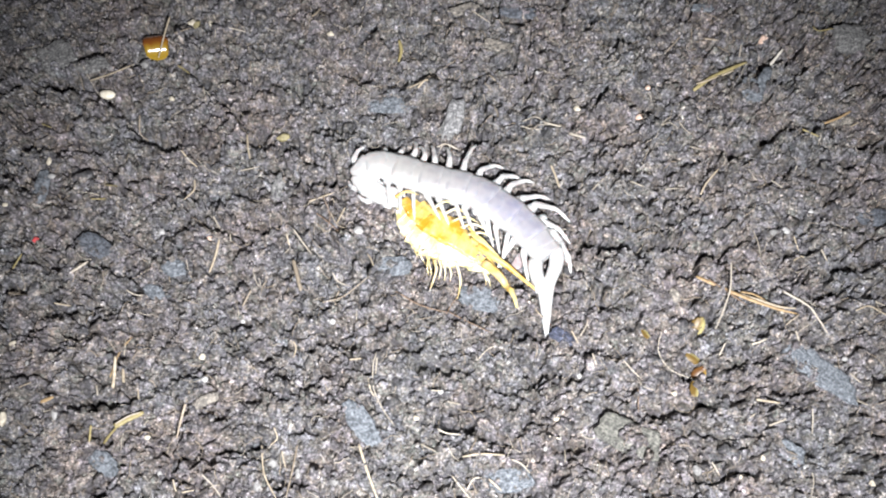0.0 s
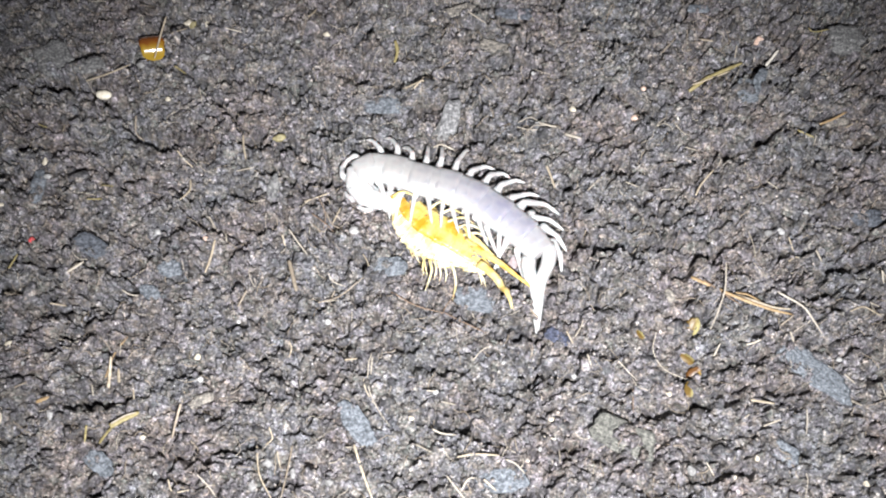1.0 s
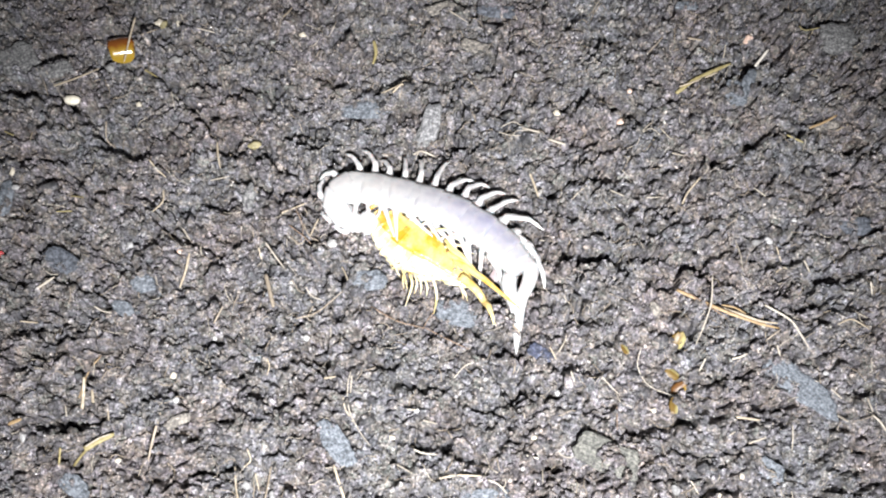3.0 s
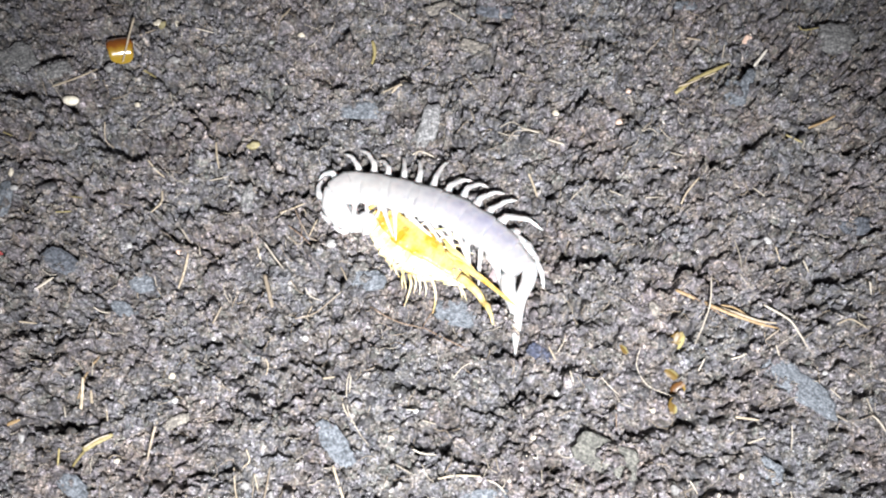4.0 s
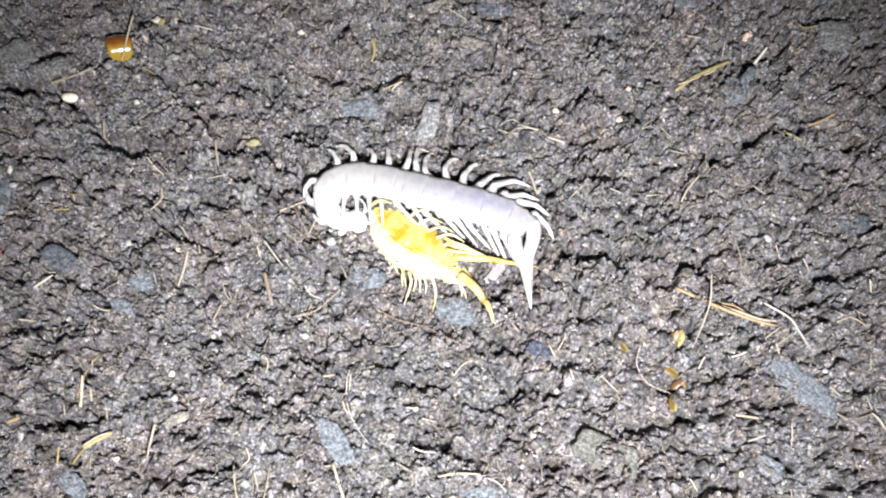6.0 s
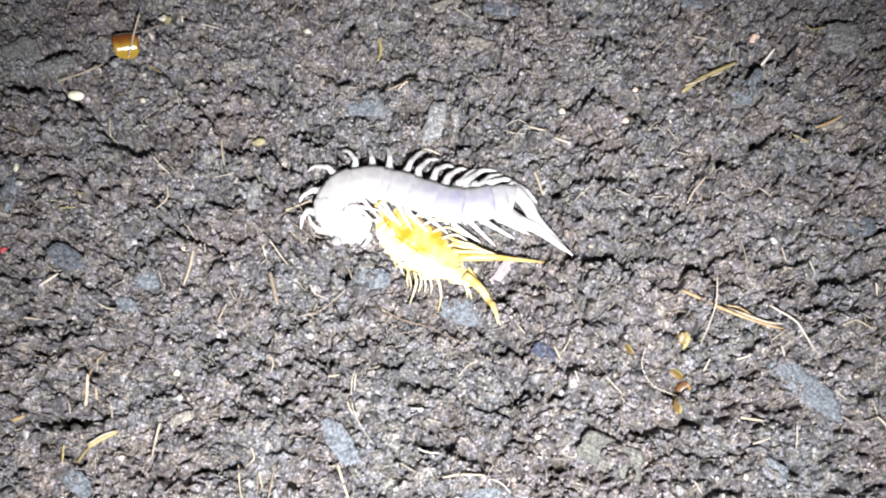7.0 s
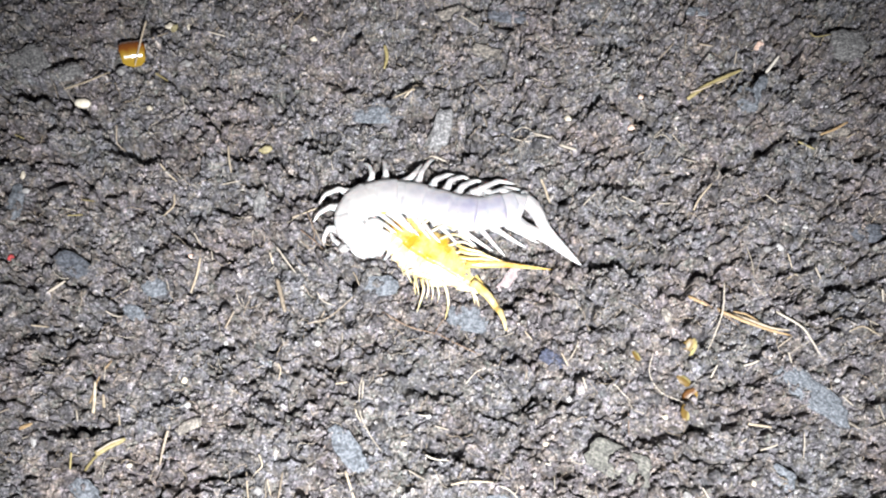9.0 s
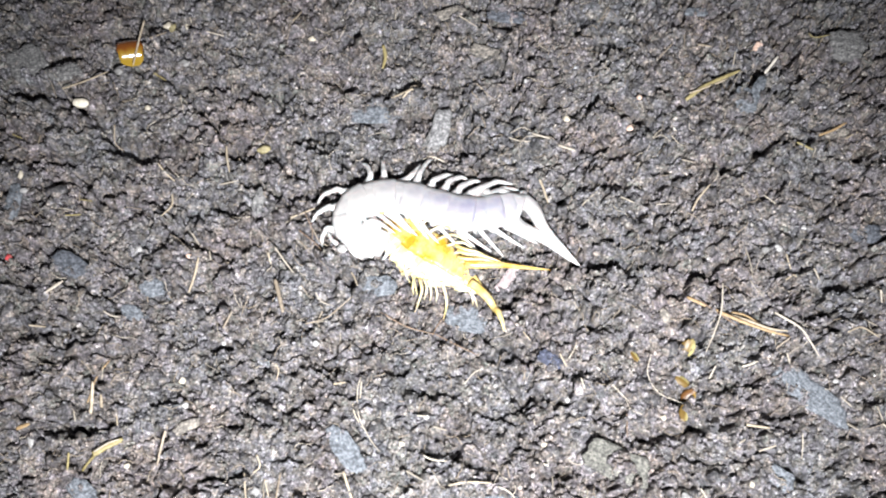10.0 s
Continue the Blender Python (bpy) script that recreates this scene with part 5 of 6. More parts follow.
straw([(-0.0227, -0.0411), (-0.0238, -0.0454), (-0.0234, -0.0532), (-0.0200, -0.0604), (-0.0166, -0.0650)], 0.39, PALE, "wavy pale rootlet on dark soil", "root_fibre")
straw([(-0.0252, -0.0497), (-0.0246, -0.0531), (-0.0222, -0.0574)], 0.45, STRAW, "thin straw fibre on dark soil", "root_fibre")
straw([(0.0868, -0.0158), (0.0930, -0.0190), (0.1020, -0.0236), (0.1120, -0.0278), (0.1195, -0.0300)], 1.25, BROWN, "long orange brown split twig", "twig", lift=0.0004)
straw([(0.0985, -0.0206), (0.1060, -0.0240), (0.1130, -0.0276), (0.1182, -0.0288)], 0.95, STRAW, "tan strand split off a brown twig", "twig", lift=0.0008)
straw([(0.1022, -0.0204), (0.1062, -0.0218), (0.1098, -0.0250)], 0.80, BROWN, "short brown splinter beside a split twig", "twig", lift=0.0014)
straw([(0.0900, -0.0182), (0.0960, -0.0214), (0.1034, -0.0254)], 0.60, ROOT, "dark bark strip along a split twig", "twig", lift=0.0002)
straw([(0.1155, -0.0218), (0.1233, -0.0268), (0.1261, -0.0313), (0.1286, -0.0366)], 0.79, PALE, "bent pale straw on dark soil", lift=0.001)
straw([(0.0975, -0.0131), (0.0967, -0.0217), (0.0940, -0.0289), (0.0911, -0.0349)], 0.53, PALE, "thin pale stalk crossing a twig", lift=0.004)
straw([(0.1188, 0.0223), (0.1228, 0.0186), (0.1262, 0.0142)], 0.56, PALE, "thin pale straw on dark soil")
straw([(0.0922, 0.0158), (0.0948, 0.0203), (0.1001, 0.0263)], 0.73, STRAW, "thin tan straw fibre")
straw([(0.0538, 0.0186), (0.0568, 0.0213), (0.0594, 0.0231)], 0.49, PALE, "short pale fibre on dark soil", "root_fibre")
straw([(0.0397, 0.0299), (0.0411, 0.0257), (0.0424, 0.0206)], 0.99, STRAW, "short tan straw beside the animal")
straw([(0.0476, 0.0440), (0.0528, 0.0403)], 1.14, PALE, "plump cream straw piece")
straw([(0.0382, 0.0485), (0.0443, 0.0455)], 0.86, PALE, "cream straw splinter on dark soil")
straw([(0.0296, 0.0462), (0.0337, 0.0442), (0.0371, 0.0437)], 0.43, PALE, "thin curled pale fibre", "root_fibre")
straw([(-0.0162, 0.0868), (-0.0153, 0.0815), (-0.0163, 0.0763)], 1.41, YELLOW, "short yellow brown straw upright in soil")
straw([(-0.0495, 0.0931), (-0.0481, 0.0963), (-0.0469, 0.1001)], 0.89, STRAW, "short tan straw on dark soil")
straw([(-0.0903, 0.0260), (-0.0897, 0.0209), (-0.0923, 0.0164)], 0.74, STRAW, "crooked yellow straw fibre")
straw([(-0.0478, 0.0154), (-0.0391, 0.0203)], 0.65, STRAW, "thin straw near the animal")
straw([(-0.0388, -0.0110), (-0.0367, -0.0140), (-0.0327, -0.0153)], 0.40, PALE, "thin pale rootlet on dark soil", "root_fibre")
straw([(-0.0267, -0.0039), (-0.0254, -0.0065), (-0.0242, -0.0099)], 0.56, STRAW, "short bent straw fibre")
straw([(0.1396, -0.0286), (0.1443, -0.0267), (0.1470, -0.0275), (0.1510, -0.0300)], 0.62, STRAW, "bent tan straw on dark soil")
straw([(0.1364, -0.0570), (0.1380, -0.0608)], 1.01, PALE, "cream straw stub by bark")
straw([(0.1016, -0.0589), (0.1095, -0.0599)], 0.89, STRAW, "short cream straw over a cleft", lift=0.001)
straw([(0.1051, -0.0671), (0.1093, -0.0661)], 0.63, PALE, "short pale splinter on dark soil")
straw([(0.1198, -0.0617), (0.1198, -0.0653), (0.1194, -0.0695)], 0.44, PALE, "thin pale fibre on dark soil", "root_fibre")
straw([(0.0054, -0.0766), (0.0112, -0.0756), (0.0189, -0.0758)], 0.73, STRAW, "slightly bowed tan straw")
straw([(-0.0025, -0.0666), (0.0004, -0.0679), (0.0052, -0.0684)], 0.56, PALE, "curved cream straw on dark soil")
straw([(0.0020, -0.0816), (0.0052, -0.0859), (0.0077, -0.0891)], 0.55, PALE, "forked pale straw on dark soil")
straw([(0.0067, -0.0859), (0.0089, -0.0827), (0.0114, -0.0824)], 0.55, PALE, "pale bent straw on dark soil")
straw([(0.0210, -0.0768), (0.0243, -0.0783), (0.0270, -0.0812)], 0.56, PALE, "cream straw splinter on dark soil")
straw([(-0.0081, -0.0710), (-0.0030, -0.0745)], 0.62, PALE, "cream straw splinter on dark soil")
straw([(-0.1099, -0.0168), (-0.1070, -0.0186), (-0.1038, -0.0192)], 0.47, PALE, "thin pale bent fibre", "root_fibre")
straw([(-0.1505, -0.0087), (-0.1469, -0.0041)], 0.79, YELLOW, "short yellow straw on dark soil")
straw([(-0.1336, -0.0560), (-0.1290, -0.0548)], 1.35, BROWN, "orange brown wood splinter", "twig")
straw([(-0.0950, 0.0359), (-0.0922, 0.0325), (-0.0890, 0.0297)], 0.67, STRAW, "thin yellow straw on dark soil")
straw([(0.1425, 0.0461), (0.1475, 0.0477), (0.1525, 0.0501)], 1.01, BROWN, "orange brown twig end", "twig")
straw([(0.1326, 0.0419), (0.1379, 0.0385)], 0.84, YELLOW, "dull yellow straw on dark soil")
straw([(-0.1020, 0.0864), (-0.0967, 0.0903)], 0.62, TAN, "thin tan fibre on dark soil", "root_fibre", lift=0.001)
straw([(-0.1046, 0.0940), (-0.1058, 0.0850), (-0.1068, 0.0745)], 0.80, STRAW, "slim straw leaning on a shell fragment", lift=0.0052)
straw([(0.0857, -0.0783), (0.0883, -0.0822)], 0.49, PALE, "short pale straw on dark soil")
straw([(-0.0526, 0.0041), (-0.0496, -0.0001), (-0.0462, -0.0045)], 0.62, PALE, "short pale straw on dark soil")
straw([(-0.0166, -0.0184), (-0.0078, -0.0235), (0.0013, -0.0261)], 0.44, ROOT, "thin brown root on dark soil", "root_fibre")
straw([(0.0013, -0.0261), (0.0086, -0.0303), (0.0162, -0.0344)], 0.43, ROOT, "thin brown root on dark soil", "root_fibre")
straw([(0.0009, -0.0265), (0.0029, -0.0228), (0.0053, -0.0195)], 0.39, ROOT, "thin brown rootlet on dark soil", "root_fibre")
straw([(-0.0415, -0.0227), (-0.0345, -0.0203), (-0.0261, -0.0126)], 0.47, TAN, "thin reddish straw fibre", "root_fibre")
straw([(-0.0381, -0.0207), (-0.0362, -0.0178), (-0.0370, -0.0159)], 0.47, TAN, "short yellow fibre on dark soil", "root_fibre")
straw([(-0.0374, 0.0068), (-0.0363, 0.0094), (-0.0347, 0.0130)], 0.56, STRAW, "thin straw near the animal", "root_fibre")
straw([(-0.0452, 0.0113), (-0.0400, 0.0068), (-0.0369, 0.0034)], 0.41, ROOT, "thin brown rootlet on dark soil", "root_fibre")
straw([(0.0869, 0.0439), (0.0909, 0.0424), (0.0946, 0.0436)], 0.50, PALE, "short pale curled fibre", "root_fibre")
straw([(0.0805, 0.0435), (0.0832, 0.0464), (0.0850, 0.0478)], 0.43, PALE, "short pale fibre on dark soil", "root_fibre")
straw([(0.0913, 0.0367), (0.0963, 0.0366)], 0.57, PALE, "short pale straw on dark soil")
straw([(0.1107, 0.0037), (0.1114, -0.0017), (0.1112, -0.0086)], 0.41, PALE, "thin pale fibre on dark soil", "root_fibre")
straw([(0.0809, 0.0201), (0.0853, 0.0196)], 0.42, PALE, "thin pale fibre on dark soil", "root_fibre")
straw([(0.0675, 0.0212), (0.0722, 0.0188)], 0.56, PALE, "short pale straw on dark soil")
straw([(0.1031, 0.0862), (0.1076, 0.0840)], 1.05, TAN, "tan wood splinter on dark soil", "twig")
straw([(0.0875, 0.0801), (0.0928, 0.0847)], 0.52, TAN, "thin tan fibre on dark soil", "root_fibre")
straw([(0.0124, 0.0944), (0.0197, 0.0943)], 0.75, PALE, "short pale straw on soil")
straw([(-0.0130, 0.0618), (-0.0087, 0.0625), (-0.0051, 0.0634)], 0.69, STRAW, "short tan straw on dark soil")
straw([(0.1240, 0.0003), (0.1248, -0.0052)], 0.56, STRAW, "short tan fibre on dark soil", "root_fibre")
straw([(0.1221, -0.0094), (0.1250, -0.0075), (0.1263, -0.0080)], 0.63, STRAW, "curled tan fibre on dark soil", "root_fibre")
straw([(-0.1165, -0.0501), (-0.1152, -0.0540)], 0.51, PALE, "short pale straw on dark soil")
straw([(-0.0869, -0.0820), (-0.0851, -0.0859), (-0.0799, -0.0853)], 0.58, STRAW, "bent tan straw on dark soil")
straw([(-0.0767, -0.0814), (-0.0737, -0.0843), (-0.0713, -0.0875)], 0.43, PALE, "thin pale fibre on dark soil", "root_fibre")
straw([(-0.0557, -0.0656), (-0.0544, -0.0693), (-0.0565, -0.0715)], 0.52, STRAW, "curled tan fibre on dark soil", "root_fibre")
straw([(-0.0527, -0.0734), (-0.0513, -0.0788)], 0.51, STRAW, "short straw fibre on dark soil", "root_fibre")
straw([(-0.0257, -0.0719), (-0.0217, -0.0692)], 0.44, PALE, "short pale fibre on dark soil", "root_fibre")
straw([(0.1354, -0.0493), (0.1375, -0.0532)], 0.64, PALE, "pale splinter by bark")
straw([(0.1188, -0.0349), (0.1195, -0.0385)], 0.65, PALE, "short pale straw on dark soil")
straw([(0.0639, -0.0542), (0.0636, -0.0618)], 0.45, ROOT, "thin brown rootlet on dark soil", "root_fibre")
straw([(-0.0690, -0.0238), (-0.0659, -0.0187)], 0.78, TAN, "tan stalk piece on dark soil", "twig")
straw([(-0.1140, 0.0545), (-0.1144, 0.0491), (-0.1116, 0.0466)], 0.51, TAN, "thin yellow fibre on dark soil", "root_fibre")
straw([(-0.0739, 0.0295), (-0.0667, 0.0303)], 0.56, PALE, "short pale straw on dark soil")
straw([(0.0384, -0.0781), (0.0388, -0.0726)], 0.37, PALE, "thin pale fibre on dark soil", "root_fibre")
straw([(0.0138, -0.0831), (0.0178, -0.0867)], 0.58, STRAW, "tan straw on dark soil")
straw([(0.0430, -0.0343), (0.0450, -0.0388)], 0.61, STRAW, "short tan straw by the tail")
straw([(0.0309, -0.0271), (0.0332, -0.0306)], 0.46, STRAW, "thin fibre on dark soil", "root_fibre")
straw([(0.0970, 0.0640), (0.1037, 0.0665), (0.1124, 0.0704)], 0.69, STRAW, "pale split strand along a straw", lift=0.0006)
straw([(0.0304, 0.0491), (0.0347, 0.0510), (0.0378, 0.0495)], 0.36, PALE, "thin curled pale fibre", "root_fibre")
straw([(0.0332, 0.0427), (0.0359, 0.0461), (0.0402, 0.0470)], 0.36, PALE, "thin curled pale fibre", "root_fibre")
straw([(0.0805, 0.0431), (0.0838, 0.0445), (0.0869, 0.0420)], 0.36, PALE, "thin curled pale fibre", "root_fibre")
straw([(-0.0451, 0.0080), (-0.0413, 0.0046), (-0.0390, 0.0068)], 0.40, TAN, "thin curled rootlet on dark soil", "root_fibre")
straw([(-0.0400, 0.0112), (-0.0374, 0.0063), (-0.0329, 0.0045)], 0.41, TAN, "thin curled rootlet on dark soil", "root_fibre")
straw([(-0.0424, 0.0158), (-0.0401, 0.0101), (-0.0410, 0.0057)], 0.36, ROOT, "thin brown rootlet on dark soil", "root_fibre")
straw([(-0.0316, -0.0434), (-0.0278, -0.0426)], 0.61, STRAW, "short tan straw piece")
straw([(0.0111, -0.0439), (0.0145, -0.0400), (0.0179, -0.0384)], 0.39, PALE, "thin pale rootlet on dark soil", "root_fibre")
straw([(0.0984, -0.0650), (0.1004, -0.0637)], 0.50, PALE, "short pale splinter on dark soil")
straw([(-0.1403, -0.0518), (-0.1365, -0.0499)], 0.45, TAN, "short tan fibre on dark soil", "root_fibre")
straw([(-0.1335, -0.0220), (-0.1297, -0.0212)], 0.62, STRAW, "short straw over a pit")
straw([(-0.0745, 0.0546), (-0.0736, 0.0497)], 0.55, PALE, "short pale straw upright in soil")
straw([(-0.0826, 0.0918), (-0.0762, 0.0911)], 0.6, PALE, "short bleached straw lying on soil")
straw([(-0.0688, 0.0556), (-0.0683, 0.0538), (-0.0676, 0.0519)], 0.45, PALE, "thin pale rootlet on dark soil", "root_fibre")
straw([(-0.1498, 0.0502), (-0.1455, 0.0479)], 0.55, YELLOW, "thin yellow straw on dark soil")
straw([(-0.1397, 0.0501), (-0.1391, 0.0455)], 0.55, STRAW, "short tan straw on dark soil")
straw([(-0.1149, 0.0361), (-0.1144, 0.0317)], 0.45, PALE, "thin pale fibre on dark soil", "root_fibre")
straw([(-0.0894, 0.0986), (-0.0881, 0.0953)], 0.7, PALE, "bleached straw stub on dark soil")
straw([(-0.0995, 0.0721), (-0.0964, 0.0721)], 0.8, YELLOW, "short dull yellow straw beside a shell fragment")
straw([(-0.0819, 0.0106), (-0.0806, 0.0083)], 0.6, PALE, "short pale splinter on dark soil")
straw([(-0.0756, 0.0042), (-0.0750, 0.0009)], 0.45, PALE, "thin pale fibre on dark soil", "root_fibre")
straw([(-0.0552, 0.0028), (-0.0540, -0.0013)], 0.6, STRAW, "short tan straw on dark soil")
straw([(-0.1256, 0.0168), (-0.1208, 0.0177)], 0.6, YELLOW, "thin yellow straw on dark soil")
straw([(-0.1225, 0.0242), (-0.1174, 0.0228)], 0.5, YELLOW, "thin yellow straw on dark soil")
straw([(-0.1108, -0.0522), (-0.1101, -0.0481), (-0.1095, -0.0418)], 1.2, STRAW, "broad bleached straw blade of a tuft")
straw([(-0.1076, -0.0493), (-0.1065, -0.0460)], 1.2, STRAW, "cream straw blade of a tuft")
straw([(-0.1116, -0.0481), (-0.1094, -0.0397), (-0.1057, -0.0341)], 0.6, BROWN, "brown stem above a straw tuft", "twig")
straw([(-0.1020, -0.0520), (-0.1011, -0.0557)], 0.6, STRAW, "short tan straw on dark soil")
straw([(-0.0515, -0.0351), (-0.0505, -0.0376), (-0.0511, -0.0409)], 0.5, STRAW, "thin curved tan fibre on soil", "root_fibre")
straw([(-0.0225, -0.0424), (-0.0230, -0.0480)], 0.6, PALE, "thin pale straw on dark soil")
straw([(0.0005, -0.0570), (0.0051, -0.0589)], 0.6, PALE, "pale straw splinter on dark soil")
straw([(-0.0044, -0.0539), (-0.0011, -0.0544)], 0.5, PALE, "thin pale splinter on dark soil")
straw([(0.0458, -0.0361), (0.0479, -0.0329), (0.0490, -0.0304)], 0.5, PALE, "thin curved pale rootlet on soil", "root_fibre")
straw([(0.0492, -0.0429), (0.0502, -0.0468)], 0.55, PALE, "thin pale straw on dark soil")
straw([(0.0338, -0.0692), (0.0377, -0.0704)], 0.7, PALE, "cream straw splinter on dark soil")
straw([(0.0596, -0.0450), (0.0627, -0.0478), (0.0655, -0.0501)], 0.4, PALE, "thin arched pale rootlet", "root_fibre")
straw([(0.0921, -0.0431), (0.0945, -0.0390)], 0.55, PALE, "thin pale straw on dark soil")
straw([(0.1029, -0.0390), (0.1058, -0.0386), (0.1088, -0.0376)], 0.65, PALE, "curved pale straw on dark soil")
straw([(0.1465, -0.0588), (0.1489, -0.0611), (0.1507, -0.0644)], 0.8, PALE, "pale bent straw on dark soil")
straw([(0.1457, -0.0532), (0.1463, -0.0581)], 0.6, PALE, "thin pale straw on dark soil")
straw([(0.1146, 0.0755), (0.1162, 0.0816)], 0.6, PALE, "thin bleached straw upright in soil")
straw([(0.1445, 0.0882), (0.1463, 0.0862), (0.1520, 0.0869)], 0.6, YELLOW, "hooked yellow straw on dark soil")
straw([(0.1465, 0.0815), (0.1493, 0.0859)], 0.5, STRAW, "thin tan straw on dark soil")
straw([(0.1527, 0.0454), (0.1577, 0.0480)], 0.6, STRAW, "thin yellowish straw beside a twig")
straw([(0.1321, -0.0055), (0.1342, -0.0093)], 0.8, PALE, "short cream straw on dark soil")
straw([(0.1524, -0.0145), (0.1531, -0.0184)], 0.7, PALE, "short cream straw on dark soil")
straw([(0.1494, -0.0205), (0.1527, -0.0249)], 0.7, PALE, "cream straw lying over a cleft")
straw([(0.1149, -0.0336), (0.1191, -0.0308)], 0.5, TAN, "thin tan rootlet on dark soil", "root_fibre")
straw([(-0.1119, -0.0694), (-0.1095, -0.0668), (-0.1067, -0.0644)], 1.0, YELLOW, "slim stalk of a yellow grass blade")
straw([(-0.1074, -0.0649), (-0.1037, -0.0623), (-0.0991, -0.0599)], 2.3, YELLOW, "broad yellow dry grass blade lying on soil", lift=0.0006, flat=0.25)
straw([(-0.1071, -0.0642), (-0.1034, -0.0614), (-0.1000, -0.0600)], 0.7, PALE, "pale split edge of a grass blade", lift=0.0010)
straw([(0.0732, -0.0351), (0.0715, -0.0414), (0.0748, -0.0477), (0.0823, -0.0510)], 0.30, PALE, "thin arched pale rootlet", "root_fibre", lift=0.001)
chip(0.1256, -0.0482, 26.5, 10.8, -43, SLATE, "large blue grey weathered bark chip lying on soil", thick=2.2, point=0.25)
chip(-0.1325, 0.0733, 14.1, 6.8, 9, GREYBARK, "grey flat wood flake over a dark cleft", thick=1.6)
chip(-0.1487, 0.0803, 15.6, 16.7, 24, GREYBARK, "grey clod of wood fibre", thick=3.0, name='wood_chip', cat='wood chip')
chip(-0.0173, 0.0566, 20.5, 6.9, 2, SLATE, "blue grey bark flake pressed into soil", thick=1.2, sink=0.85)
chip(0.0127, -0.0205, 15.2, 8.3, -9, SLATE, "blue grey bark chip beside the cast skin", thick=1.2, sink=0.85)
chip(-0.0273, -0.0641, 18.9, 6.9, -55, SLATE, "blue grey elongated bark chip", thick=1.2)
chip(-0.0942, -0.0090, 8.9, 6.5, 10, SLATE, "small grey stone-like bark piece", thick=1.8)
chip(0.1211, 0.0632, 14.4, 4.2, 59, SLATE, "narrow blue grey bark sliver", thick=1.2)
chip(0.0395, -0.0359, 8.7, 4.9, -33, DARKCHIP, "dark blue chip near the tail", thick=1.4)
chip(0.0039, 0.0480, 17.0, 6.6, 64, GREYBARK, "pale grey wood flake", thick=1.2)
chip(0.1580, 0.0833, 14.0, 12.8, -1, GREYBARK, "dark grey rounded wood lump", thick=3.5, name='wood_chip', cat='wood chip')
chip(0.0302, 0.0974, 16.0, 5.4, -6, DUSK, "blue grey bark strip", thick=1.2)
chip(0.1040, 0.0996, 8.9, 3.8, -1, SLATE, "pale blue bark sliver", thick=1.2)
chip(0.0597, -0.0707, 20.5, 11.0, -24, SPLINT, "greenish tan splintered wood chip", thick=1.4, sink=0.55, name='wood_chip', cat='wood chip')
chip(-0.1109, -0.0760, 11.7, 6.1, -37, SLATE, "blue grey bark chip", thick=1.2, sink=0.85)
chip(-0.0787, -0.0563, 9.4, 3.5, 25, TANCHIP, "tan flat wood flake", thick=1.0, name='wood_chip', cat='wood chip')
chip(0.0797, -0.0213, 5.1, 3.3, -67, TANCHIP, "tan dry leaf scrap", thick=0.8, name='wood_chip', cat='wood chip')
chip(-0.0998, -0.0178, 9.2, 5.1, -30, SLATE, "blue grey bark piece", thick=1.2, sink=0.85)
chip(-0.1216, -0.0009, 13.1, 6.9, -31, DUSK, "dark blue grey bark piece", thick=1.4, sink=0.85)
chip(0.0220, 0.0826, 11.1, 4.7, -22, TANCHIP, "tan wood splinter on dark soil", thick=1.0, name='wood_chip', cat='wood chip')
chip(0.0091, 0.0982, 10.4, 4.8, 17, TANCHIP, "rusty tan wood flake", thick=1.0, name='wood_chip', cat='wood chip')
chip(-0.0600, 0.0217, 10.4, 3.8, 84, GREYBARK, "pale grey wood flake on soil", thick=1.0)
chip(-0.1453, 0.0228, 13.3, 5.2, 85, SLATE, "blue grey bark flake", thick=1.2)
chip(0.0201, -0.0832, 16.3, 7.1, 4, SLATE, "blue grey bark piece", thick=1.4, sink=0.85)
chip(0.1536, 0.0076, 12.1, 6.8, -1, DUSK, "dark blue bark piece", thick=1.6)
chip(0.1116, -0.0753, 10.3, 6.6, -33, SLATE, "blue grey bark piece", thick=1.4, sink=0.85)
chip(-0.0167, -0.0098, 11.8, 7.7, 10, SLATE, "grey blue bark piece beside the cast skin", thick=1.2, sink=0.85)
chip(0.1495, 0.0472, 9.6, 3.4, 10, TANCHIP, "rusty wood flake on dark soil", thick=1.0, name='wood_chip', cat='wood chip')
chip(0.1175, 0.0600, 8.5, 10.1, -1, SLATE, "blue grey wood piece", thick=1.2, sink=0.85)
pebble(-0.0294, 0.0027, 1.71, 1.26, 0, WHITE, "white grit grain near the animal")
pebble(-0.1451, 0.0033, 1.03, 1.09, 0, RED, "small red granule on soil")
pebble(-0.0790, -0.0500, 1.12, 1.02, 0, WHITE, "white grit grain on dark soil")
pebble(-0.0819, -0.0408, 1.13, 1.03, 0, CREAM, "cream grit grain on dark soil")
pebble(-0.0013, -0.0544, 0.96, 0.84, 0, WHITE, "small white round grain")
pebble(-0.0094, -0.0624, 0.95, 0.83, 0, CREAM, "cream grit grain on dark soil")
pebble(0.0388, -0.0665, 1.41, 1.33, 0, PALECRUMB, "white grit grain with hollow")
pebble(0.0367, -0.0637, 1.10, 0.83, 0, CREAM, "cream grit grain on dark soil")
pebble(0.0449, -0.0492, 0.96, 1.02, 0, WHITE, "small white round grain")
pebble(0.0761, -0.0555, 0.95, 0.84, 0, CREAM, "cream round grain on dark soil")
pebble(-0.0382, -0.0289, 1.15, 1.04, 0, WHITE, "white grit grain on dark soil")
pebble(-0.0962, -0.0687, 0.94, 0.83, 0, CREAM, "cream grit grain on dark soil")
